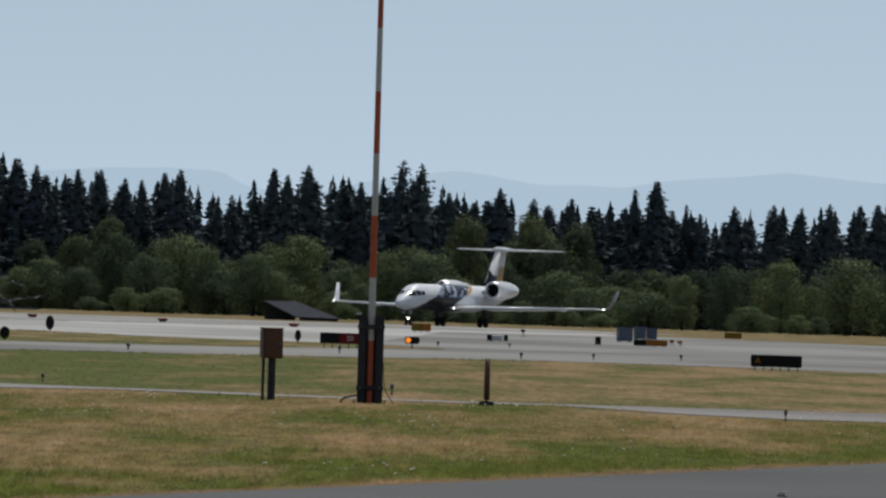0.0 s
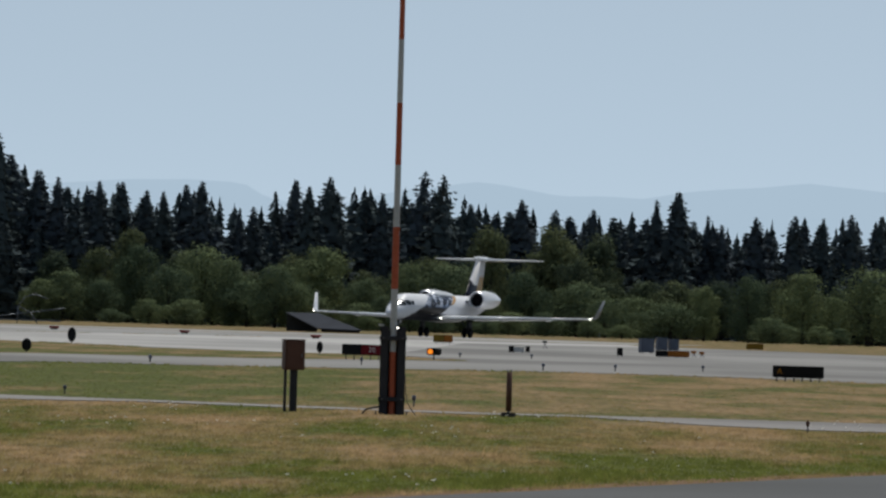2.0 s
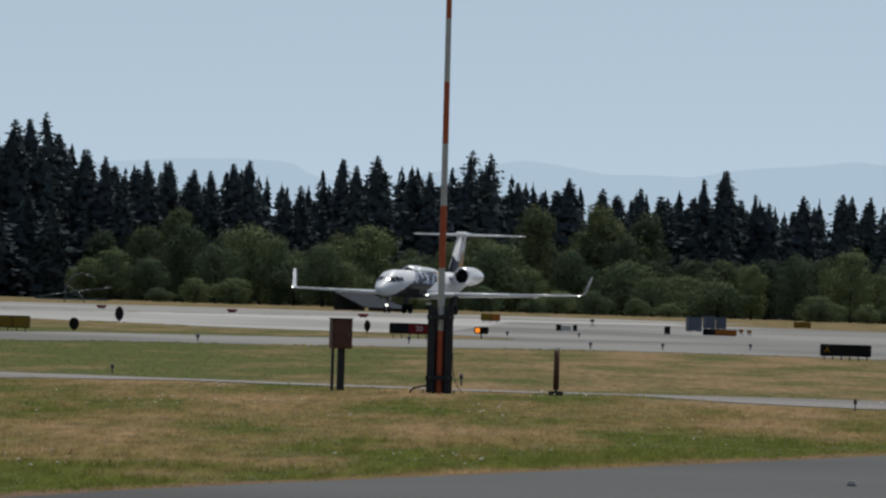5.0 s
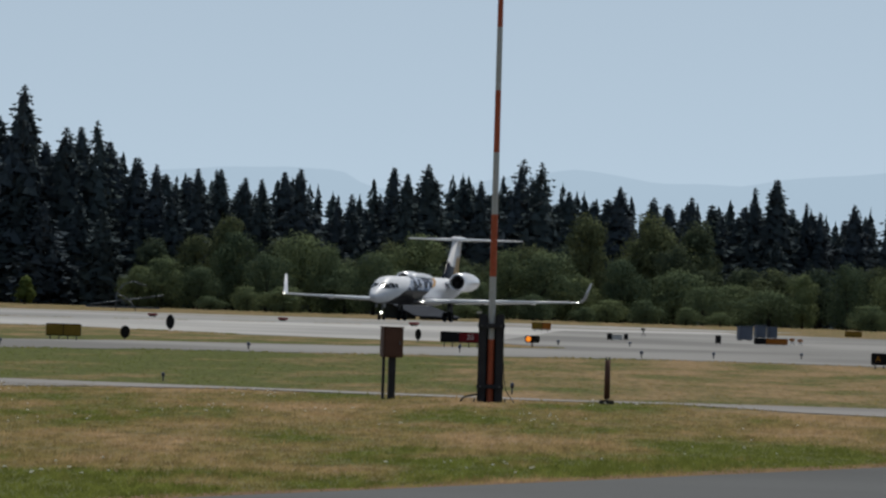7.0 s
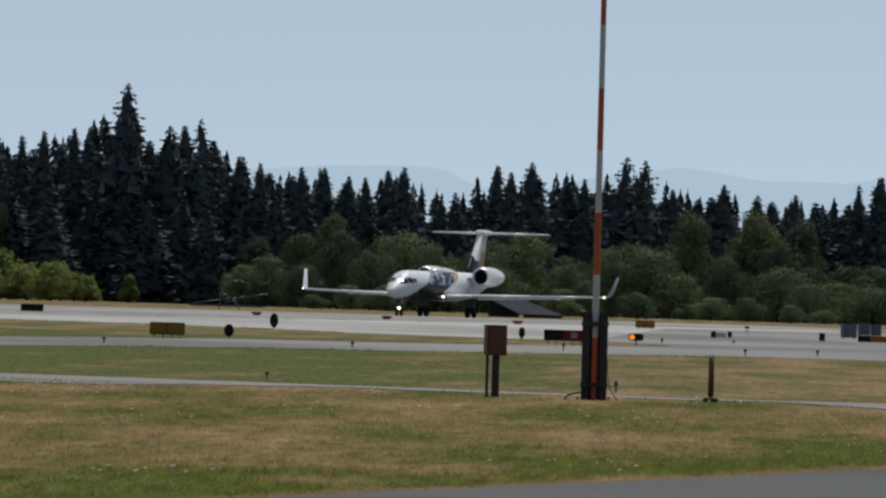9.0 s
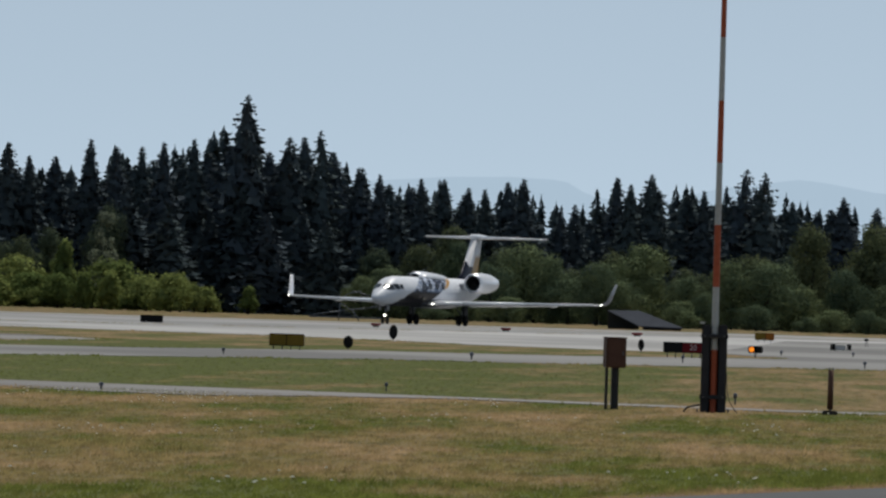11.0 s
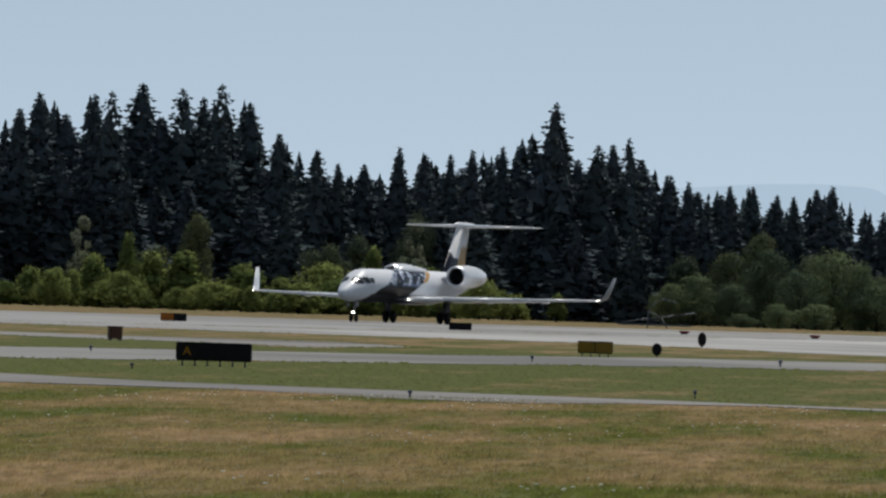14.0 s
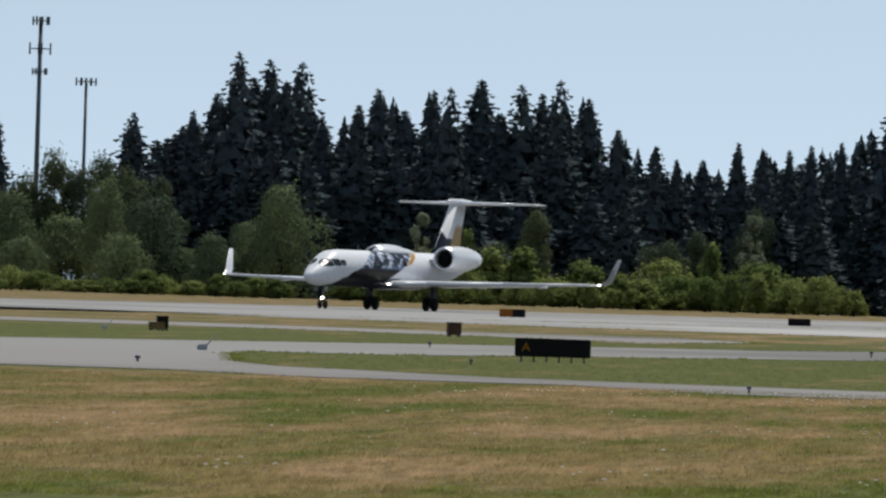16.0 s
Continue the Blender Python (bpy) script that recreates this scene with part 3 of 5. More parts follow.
    part("fin", loft([foil_ring((-3.9, 0, 3.66), (-9.7, 0, 3.4), 0.08, (0, 1, 0)), foil_ring((-5.5, 0, 4.3), (-10.0, 0, 4.3), 0.09, (0, 1, 0)), foil_ring((-8.1, 0, 7.45), (-10.9, 0, 7.45), 0.09, (0, 1, 0))]), FIN_SKIN, jet, "white fin with a navy and gold base", smooth=True)
    rings = [[(x, 0.21 * r * math.cos(2 * math.pi * k / 14), 7.46 + 0.25 * r * math.sin(2 * math.pi * k / 14)) for k in range(14)] for x, r in ((-7.5, 0.1), (-7.75, 0.6), (-8.4, 0.95), (-10.0, 1), (-11.4, 0.75), (-12.4, 0.35), (-12.7, 0.05))]
    part("tail_bullet", loft(rings), WHITE_SKIN, jet, "rounded fairing on the fin", smooth=True)
    # nose gear
    gear = part("nose_gear", rod((13.0, 0, 1.6), (13.15, 0, 0.42), 0.08, 0.06), STRUT, jet, "nose undercarriage leg", smooth=True)
    part("axle", rod((13.15, -0.26, 0.28), (13.15, 0.26, 0.28), 0.05), STRUT, gear, smooth=True)
    for y in (-0.2, 0.2):
        part("wheel", wheel(13.15, y, 0.28, 0.28, 0.16), TYRE, gear, "small black rubber tyre", smooth=True)
    part("taxi_lamp", rod((13.20, 0, 0.70), (13.34, 0, 0.70), 0.075), LAMP_WHITE, gear, "lit round taxi lamp", smooth=True)
    for y in (-0.36, 0.36):
        part("gear_door", block(13.2, 13.9, y - 0.012, y + 0.012, 1.12, 1.5, 0.006), STRUT, gear)
    return jet


def wheel(x, y, z, r, w):
    prof = [(-0.5, 0.55), (-0.5, 0.82), (-0.38, 0.96), (0, 1.0), (0.38, 0.96), (0.5, 0.82), (0.5, 0.55)]
    return loft([[(x + r * q * math.cos(2 * math.pi * k / 24), y + w * u, z + r * q * math.sin(2 * math.pi * k / 24)) for k in range(24)] for u, q in prof])


JET = aeroplane()


# ---- trees ----
def soup(name, verts, tris, mat, parent=None):
    me = bpy.data.meshes.new(name)
    me.from_pydata(verts, [], tris)
    me.materials.append(mat)
    ob = new(name, me)
    if parent is not None:
        ob.parent = parent
    return ob


def foliage(name, verts, normals, mat, parent=None):
    """Loose triangles, three verts each, whose shading follows the rounded mass that they grow on."""
    v, n = np.array([tuple(q) for q in verts]).reshape(-1, 3, 3), np.array([tuple(q) for q in normals]).reshape(-1, 3, 3)
    facing = np.einsum("ij,ij->i", np.cross(v[:, 1] - v[:, 0], v[:, 2] - v[:, 0]), n[:, 0])
    v[facing < 0] = v[facing < 0][:, ::-1]
    me = bpy.data.meshes.new(name)
    me.from_pydata(v.reshape(-1, 3).tolist(), [], np.arange(len(v) * 3).reshape(-1, 3).tolist())
    me.materials.append(mat)
    me.polygons.foreach_set("use_smooth", [True] * len(me.polygons))
    me.normals_split_custom_set_from_vertices(normals)
    ob = new(name, me)
    if parent is not None:
        ob.parent = parent
    return ob


def conifer_crown(rng, h, r, bare, sparse, step=0.42, size=1.0):
    """Whorls of boughs that rise at the top, lie flat half way and droop below, each set with small needle sprays."""
    verts, normals = [], []
    z = bare * h
    phase = rng.uniform(0, 6.28)
    while z < h - 0.15:
        k = (h - z) / (h * (1 - bare))
        # uneven outline: a slow wobble and ragged whorls
        reach = (1.16 + 0.2 * sparse) * r * (min(k, 0.80) ** 0.80) * (0.90 + 0.09 * math.sin(z * 1.1 + phase) + 0.09 * math.sin(z * 2.9 + 2 * phase)) + 0.06
        n = max(5, int((6 + 5 * min(1, k * 1.8)) * (1 - 0.30 * sparse)))
        # the shaded heart of the crown
        for q in range(0 if k < 0.05 else 10 if k > 0.05 + 0.2 * sparse else 4):
            a, d = rng.uniform(0, 6.28), 0.66 * reach * rng.uniform(0.6, 1.1)
            c, s, g = math.cos(a), math.sin(a), 0.12 + 0.22 * reach
            verts += [(c * d - s * g, s * d + c * g, z - 0.2 - 0.10 * reach), (c * d + s * g, s * d - c * g, z - 0.3 * rng.random()), (c * d * 0.85, s * d * 0.85, z + 0.3 + 0.16 * reach)]
            normals += [Vector((c + rng.uniform(-0.5, 0.5), s + rng.uniform(-0.5, 0.5), rng.uniform(-0.2, 0.5))).normalized()] * 3
        for q in range(n):
            a = 2 * math.pi * (q + rng.uniform(-0.5, 0.5)) / n + 2.4 * z
            l = reach * rng.choice((rng.uniform(0.45 - 0.2 * sparse, 0.85), rng.uniform(0.8, 1.12), rng.uniform(0.85, 1.2)))
            z0 = z + rng.uniform(-0.4, 0.4) * step
            c, s = math.cos(a), math.sin(a)
            slope = 0.12 - 0.60 * min(1, k * 1.6) + rng.uniform(-0.12, 0.12)
            fine = size * min(1.0, 0.34 + 0.30 * l)
            m = max(1, int(l / (0.58 * fine)))
            for i in range(m):
                u = (i + rng.uniform(0.3, 0.9)) / m
                d, zz = l * u, z0 + slope * l * u * (1 - 0.30 * u) + 0.12 * l * u * u
                wide = (0.10 + 0.17 * l * (1 - 0.70 * u)) * size
                for side in (-1, 1):
                    o, v, drop = 0.50 * fine * rng.uniform(0.6, 1.3), side * wide * rng.uniform(0.5, 1.3), rng.uniform(0.08, 0.50) * fine
                    verts += [(c * (d - 0.3 * fine), s * (d - 0.3 * fine), zz + 0.12 * fine), (c * (d + o) - s * v * 0.6, s * (d + o) + c * v * 0.6, zz - 0.15 * drop), (c * (d + 0.3 * o) - s * v, s * (d + 0.3 * o) + c * v, zz - drop)]
                    normals += [Vector((c + rng.uniform(-0.25, 0.25), s + rng.uniform(-0.25, 0.25), 0.22 + rng.uniform(-0.25, 0.25))).normalized()] * 3
        z += step * (0.60 + 0.55 * k) * (1 + 0.45 * sparse * min(1, 3 * k) * (1 - 0.5 * k)) * min(1, 0.45 + 3.5 * k)
    # the leader
    for a in (0.0, 2.1, 4.2):
        verts += [(0.05 * math.cos(a), 0.05 * math.sin(a), h - 0.9), (0.16 * math.cos(a + 1), 0.16 * math.sin(a + 1), h - 0.5), (0.0, 0.0, h + 0.1)]
        normals += [Vector((math.cos(a), math.sin(a), 0.4)).normalized()] * 3
    return verts, normals


def conifer(seed, h, r, bare, sparse, step=0.42, size=1.0):
    rng = random.Random(seed)
    tree = thing("fir_tree", pose(0, 0, 0), "tall dark green fir with layered boughs, haze in its needle colour", "tree", "firs behind the runway")
    part("trunk", rod((0, 0, -0.3), (0, 0, h * 0.97), 0.012 * h, 0.02, 8), BARK, tree, "brown trunk", smooth=True)
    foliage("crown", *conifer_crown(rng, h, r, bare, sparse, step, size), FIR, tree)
    return tree


def broadleaf(seed, h, w, mat, label, leaf=0.25, count=7000, upright=0.0, lobes=19, rough=1.1, bough=1.0):
    """A tree or shrub: forked trunk and a crown of rounded boughs, leaves over each, with gaps between."""
    rng = random.Random(seed)
    tree = thing("broadleaf_tree", pose(0, 0, 0), label, "tree", "broadleaf trees by the runway")
    bm = rod((0, 0, -0.3), (0, 0, 0.42 * h), 0.03 * h, 0.02 * h, 8)
    lumps = []
    for i in range(lobes):
        v = (i + 0.5) / lobes
        a, zc = 2.4 * i + rng.uniform(-0.5, 0.5), h * (0.10 + 0.74 * v + rng.uniform(-0.05, 0.05))
        girth = (math.sin(math.pi * (0.16 + 0.78 * v)) ** 0.8) * (1 - upright * v * 0.75)
        rr = 0.5 * w * girth * rng.uniform(0.45, 0.80 + 0.3 * (1 - bough))
        q = bough * w * rng.uniform(0.09, 0.23) * (1 - 0.35 * upright)
        lumps.append((Vector((rr * math.cos(a), rr * math.sin(a), zc)), q, rng.uniform(0.75, 1.15) + 0.5 * upright))
    lumps.append((Vector((0, 0, 0.42 * h)), 0.26 * w, 1.2))
    lumps.append((Vector((0.05 * w, 0, 0.80 * h)), 0.17 * w, 1.0 + 0.6 * upright))
    for p, _, _ in lumps[::3]:
        rod((0, 0, 0.25 * h), (p.x * 0.8, p.y * 0.8, p.z * 0.95), 0.012 * h, 0.004 * h, 5, bm)
    part("trunk", bm, BARK, tree, "forked trunk with limbs")
    verts, normals = [], []
    area = sum(q * q for _, q, _ in lumps)
    for p0, q, tall in lumps:
        for _ in range(int(count * q * q / area)):
            d = Vector((rng.gauss(0, 1), rng.gauss(0, 1), rng.gauss(0, 1))).normalized()
            ragged = 1.0 + rough * (0.30 * noise.noise(d * 2.3 + p0) + rng.uniform(-0.22, 0.16) + (rng.uniform(0.1, 0.5) if rng.random() < 0.08 else 0.0))
            p = p0 + Vector((d.x, d.y, d.z * tall)) * q * ragged
            if p.z < 0.1:
                continue
            t1 = Vector((rng.gauss(0, 1), rng.gauss(0, 1), rng.gauss(0, 1))).cross(d).normalized() * leaf * rng.uniform(0.6, 1.3)
            t2 = d.cross(t1) * rng.uniform(0.6, 1.1) + d * leaf * rng.uniform(-0.5, 0.5)
            verts += [p - t1 * 0.6, p + t1 * 0.6, p + t2]
            out = Vector((p.x, p.y, (p.z - 0.4 * h) * w / h)) / (0.5 * w)
            nn = d + 0.5 * out + Vector((rng.gauss(0, 0.28), rng.gauss(0, 0.28), rng.gauss(0, 0.28)))
            normals += [nn.normalized()] * 3
    foliage("crown", verts, normals, mat, tree)
    return tree


FIRS = [conifer(s, 20.0, r, bare, sp, st, sz) for s, r, bare, sp, st, sz in ((1, 4.0, 0.03, 0.05, 0.46, 1.0), (2, 3.3, 0.04, 0.15, 0.46, 0.95), (3, 4.6, 0.05, 0.3, 0.5, 1.0), (4, 4.2, 0.06, 0.85, 0.60, 0.95), (5, 2.9, 0.02, 0.1, 0.44, 0.95))]
MASS = [conifer(s, 20.0, r, 0.02, 0.0, 0.62, 1.45) for s, r in ((6, 4.4), (7, 3.7), (8, 4.9))]
OAKS = [broadleaf(s, 10.0, w, LEAF, "rounded broadleaf tree in dull green leaf") for s, w in ((11, 8.5), (12, 10.0), (13, 7.5), (14, 9.2))]
DARK_OAKS = [broadleaf(s, 10.0, w, DEEP_LEAF, "dark green broadleaf tree among the firs") for s, w in ((15, 7.0), (16, 8.5), (17, 6.2))]
SHRUBS = [broadleaf(s, 5.0, w, SHRUB, "bright green leafy shrub at the wood's edge", 0.25, 3200, up, 26, 1.6, 0.66) for s, w, up in ((21, 5.4, 0.1), (22, 4.2, 0.6), (23, 6.2, 0.2), (24, 3.0, 0.6), (25, 3.6, 0.5))]
for ob in SHRUBS:
    ob.name, ob["category"], ob["group"] = "shrub", "shrub", "shrubs by the runway"
USED = set()


def plant(kinds, which, x, y, height, base, width=1.0, spin=0.0):
    src = kinds[which]
    m = pose(x, y, gz(y) - 0.05, 0, 0, spin) @ Matrix.Diagonal((height / base * width, height / base * width, height / base, 1))
    if src.name not in USED:
        USED.add(src.name)
        src.matrix_basis = m
        return src
    return copy_thing(src, m @ Matrix.Diagonal((1 / src.scale[0], 1 / src.scale[1], 1 / src.scale[2], 1)))


wood = random.Random(7)
# firs that stand out: metres to the right and height as they would be 1000 m off, kind of fir
STAND_A = [(-48.9, 17.1, 3), (-46.9, 16.4, 1), (-42.1, 16.1, 1), (-39.5, 16.1, 0), (-36.7, 15.2, 4), (-34.8, 15.1, 1), (-32.2, 16.0, 0), (-30.4, 16.4, 1), (-26.1, 13.3, 4), (-24.5, 13.7, 2),
           (-19.7, 16.9, 1), (-18.2, 16.2, 0), (-15.8, 17.4, 2), (-9.8, 15.7, 1), (-5.0, 18.3, 3), (-2.9, 18.0, 3), (0.3, 14.8, 0), (6.1, 15.5, 2), (10.0, 14.4, 2), (14.3, 14.6, 1), (21.5, 15.9, 4), (24.0, 16.9, 0),
           (25.8, 13.6, 1), (27.4, 14.3, 4), (29.0, 13.3, 4), (32.9, 14.3, 2), (37.4, 14.6, 2), (40.6, 14.4, 1)]
STAND_B = [(43.8, 14.9, 2), (47.1, 14.8, 1), (49.3, 15.0, 0), (54.0, 15.4, 1), (59.0, 14.8, 0), (-62.3, 25.0, 3), (-57.3, 20.3, 2), (-53.8, 21.2, 3), (-49.3, 17.1, 1), (-59.6, 18.6, 0), (-55.6, 20.4, 0), (-52.3, 18.8, 0)]
STAND_C = [(-100.7, 26.0, 3), (-97.4, 24.0, 0), (-94.0, 20.5, 0), (-89.4, 18.7, 3), (-87.1, 17.3, 1), (-84.1, 17.3, 0), (-80.1, 19.4, 1), (-77.1, 18.6, 4), (-74.2, 18.7, 4), (-71.7, 19.3, 1), (-68.2, 19.8, 1)]
STAND_D = [(-136.2, 25.2, 0), (-132.5, 25.0, 0), (-140.4, 23.4, 0), (-150.1, 20.9, 2), (-143.2, 21.3, 1), (-138.0, 28.2, 3), (-134.4, 27.4, 3), (-130.7, 27.2, 3), (-128.1, 21.1, 1), (-124.0, 22.5, 0), (-121.8, 24.4, 1), (-118.6, 22.0, 0), (-115.3, 24.4, 1),
           (-113.4, 24.8, 3), (-109.9, 25.8, 0), (-107.5, 22.0, 0), (-105.2, 25.3, 3), (-102.8, 24.4, 1), (-166.2, 20.5, 1)]
WIDE = {0: 1.2, 1: 1.1, 2: 1.15, 3: 1.0, 4: 1.1}
for x, top, kind in STAND_A + STAND_B + STAND_C + STAND_D:
    y = 1230.0 + wood.uniform(-18, 18)
    plant(FIRS, kind, x * y / 1000, y, (top - EYE) * y / 1000 + EYE + 0.35, 20.0, WIDE[kind] * wood.uniform(0.95, 1.3), wood.uniform(0, 360))
# the mass of the wood between and behind them; towards the east broadleaf trees take its place in front
ENVELOPE = sorted(STAND_A + STAND_B + STAND_C + STAND_D + [(-175, 19, 0), (75, 15, 0)])


def skyline(x):
    return float(np.interp(x, [e[0] for e in ENVELOPE], [e[1] for e in ENVELOPE]))


for dist, low, high, gap in ((1212, 0.60, 0.84, 3.9), (1262, 0.80, 0.98, 2.6), (1300, 0.85, 0.98, 2.8)):
    x = -178.0
    while x < 66:
        top = min(skyline(x + dx) for dx in (-3.5, -1.5, 0, 1.5, 3.5)) * wood.uniform(low, high)
        y = dist + wood.uniform(-14, 14)
        if not (x < -150 and top > 14) and not (x > -46 and dist == 1212 and wood.random() < 0.35):
            plant(MASS, wood.randrange(3), x * y / 1000, y, (top - EYE) * y / 1000 + EYE, 20.0, wood.uniform(1.3, 1.8), wood.uniform(0, 360))
        x += gap * wood.uniform(0.7, 1.3)
# broadleaf trees in front: right, top height as at 1000 m, width there
GROVE = [(-45.9, 6.2, 7.1), (-41.7, 5.0, 5.8), (-37.6, 9.8, 7.1), (-30.2, 9.4, 9.5), (-24.9, 5.6, 7.1), (-21.7, 7.3, 7.1), (-16.7, 10.2, 9.7), (-11.4, 6.1, 6.5), (-6.3, 8.4, 6.2), (-2.4, 8.0, 10.0), (6.6, 7.9, 7.1), (12.8, 6.5, 9.7),
         (19.0, 5.1, 7.1), (23.5, 4.3, 8.0), (27.3, 6.8, 4.8), (32.4, 7.8, 6.1), (38.6, 8.7, 7.1), (46.0, 8.9, 9.4), (51.5, 8.0, 7.0), (57.0, 8.8, 8.0), (1.8, 5.4, 6.5), (16.0, 4.6, 6.0), (42.0, 6.0, 6.0), (-33.9, 7.0, 7.0), (-26.8, 8.2, 6.4), (-19.5, 5.2, 6.5), (-48.6, 5.2, 5.0),
         (-147.3, 11.9, 10.0), (-158.1, 9.4, 9.7), (-132.6, 13.3, 8.6), (-136.6, 9.4, 7.1), (-162.6, 6.4, 7.1), (-164.4, 12.3, 7.4), (-150.8, 7.0, 7.0), (-144.6, 6.0, 8.0), (-153.0, 14.2, 6.2), (-140.6, 7.6, 6.6), (-168.5, 10.0, 8.0)]
for i, (x, top, wide) in enumerate(GROVE):
    y = 1160.0 + wood.uniform(-14, 14) + (16 if top > 9 else 0)
    height = (top - EYE) * y / 1000 + EYE + 0.3
    plant(OAKS, i % 4, x * y / 1000, y, height, 10.0, wide * y / 1000 / (height * 0.88), wood.uniform(0, 360))
# darker ones behind and between
UNDER = [(2.6, 13.0, 7.0), (10.3, 13.2, 9.0), (15.0, 12.2, 7.5), (-38.5, 11.6, 6.0), (-78.0, 12.6, 5.0), (-84.1, 9.3, 5.8), (-103.1, 11.8, 5.2), (-88.0, 8.4, 6.5), (-159.0, 16.9, 7.1), (-153.4, 17.2, 5.6), (-108.0, 7.6, 7.0), (-134.0, 10.0, 6.0),
         (-156.2, 15.6, 6.5), (-150.5, 15.4, 6.5), (-161.8, 14.0, 7.0), (-147.0, 14.6, 5.5), (-166.0, 12.5, 7.0)]
x = -47.0
while x < 62:
    UNDER.append((x, min(skyline(x) - 2.2, wood.uniform(6.4, 10.0) - (1.5 if x > 17 else 0)), wood.uniform(5.0, 8.0)))
    x += wood.uniform(3.0, 5.2)
for i, (x, top, wide) in enumerate(UNDER):
    y = 1192.0 + wood.uniform(-8, 8)
    height = (top - EYE) * y / 1000 + EYE + 0.3
    plant(DARK_OAKS, i % 3, x * y / 1000, y, height, 10.0, wide * y / 1000 / (height * 0.72), wood.uniform(0, 360))
# shrubs and saplings at the wood's foot, a few of them tall
HEDGE = [(-31.9, 3.2, 6.1), (-36.1, 3.0, 3.9), (-9.4, 4.4, 3.6), (9.4, 2.9, 3.9), (35.2, 3.1, 5.5), (-11.8, 3.3, 4.8), (-3.4, 3.0, 5.0), (5.0, 2.8, 5.0), (-88.2, 5.9, 6.5), (-77.2, 5.8, 8.0), (-67.7, 3.4, 2.2), (-83.0, 6.6, 3.9), (-70.4, 4.4, 4.5), (-61.5, 3.3, 2.4), (-124.4, 2.3, 4.5), (-119.8, 3.2, 3.4),
         (-114.7, 6.0, 5.0), (-108.2, 6.8, 4.4), (-104.3, 7.0, 5.4), (-97.7, 5.7, 4.6), (-100.9, 3.4, 6.5), (-93.1, 4.2, 3.9), (-86.6, 4.0, 7.0), (-82.8, 8.2, 3.0), (-73.2, 4.0, 6.0), (-91.1, 3.4, 6.5), (-110.9, 8.4, 3.0), (-96.2, 5.0, 4.2), (-117.4, 4.4, 3.2), (-111.6, 4.2, 5.0)]
x = -172.0
while x < 60:
    if x < -131:
        HEDGE.append((x, wood.uniform(1.3, 2.9), wood.uniform(3.0, 5.0)))
    elif -127 < x < -64:
        HEDGE.append((x, wood.uniform(1.6, 4.6), wood.uniform(2.4, 5.0)))
    elif x > -46 and wood.random() < 0.25:
        HEDGE.append((x, wood.uniform(1.5, 2.4), wood.uniform(2.5, 4.0)))
    x += wood.uniform(1.8, 3.6)
for x, top, wide in HEDGE:
    y = 1125.0 + wood.uniform(-12, 12) + 14 * (top > 5)
    height = (top - EYE) * y / 1000 + EYE + 0.3
    if x > -50:
        plant(OAKS, wood.randrange(4), x * y / 1000, y, height, 10.0, 1.1 * wide * y / 1000 / (height * 0.88), wood.uniform(0, 360))
        continue
    which = wood.choice((1, 3, 4)) if top > wide else wood.choice((0, 2, 0, 1))
    plant(SHRUBS, which, x * y / 1000, y, height, 5.0, 1.3 * wide * y / 1000 / (height * (1.08, 0.84, 1.24, 0.6, 0.72)[which]), wood.uniform(0, 360))

BIRCH = broadleaf(31, 14.0, 5.0, PALE_LEAF, "pale grey-green slender tree before the dark firs", 0.30, 2600, 0.0, 12)
BIRCH.matrix_basis = pose(-137.5, 1180, gz(1180)) @ Matrix.Diagonal((0.75, 0.75, 1.0, 1))
copy_thing(BIRCH, pose(-92.6, 1184, gz(1184), 0, 0, 70) @ Matrix.Diagonal((1.0, 1.0, 1.08, 1)))


def far_woods():
    """Ranks of distant firs that close the view behind the wood."""
    rng = random.Random(31)
    verts, normals = [], []
    for i in range(420):
        x, y = -420 + 700 * i / 420 + rng.uniform(-1, 1), 1480 + rng.uniform(-60, 60)
        h = rng.uniform(0.84, 0.97) * (0.6 if x / y < -0.140 else 1.0) * skyline(x / y * 1000) * 1.48
        w = h * rng.uniform(0.12, 0.20)
        z = h * 0.35
        while z < h:
            k = ((h - z) / h) ** 0.75
            for j in range(8):
                a, l = rng.uniform(0, 2 * math.pi), (w * 1.5 * k + 0.12) * rng.uniform(0.6, 1.15)
                c, s = math.cos(a), math.sin(a)
                verts += [(x, y, gz(y) + z + 0.9), (x + l * c, y + l * s, gz(y) + z - rng.uniform(-0.2, 0.5)), (x + 0.6 * l * math.cos(a + 0.9), y + 0.6 * l * math.sin(a + 0.9), gz(y) + z - rng.uniform(0.1, 0.8))]
                normals += [Vector((c, s, 0.6)).normalized()] * 3
            z += 0.75
    tagged(foliage("far_woods", verts, normals, FAR_FIR), "dense dark wood of distant firs, haze in its colour", "trees", kind="stuff")


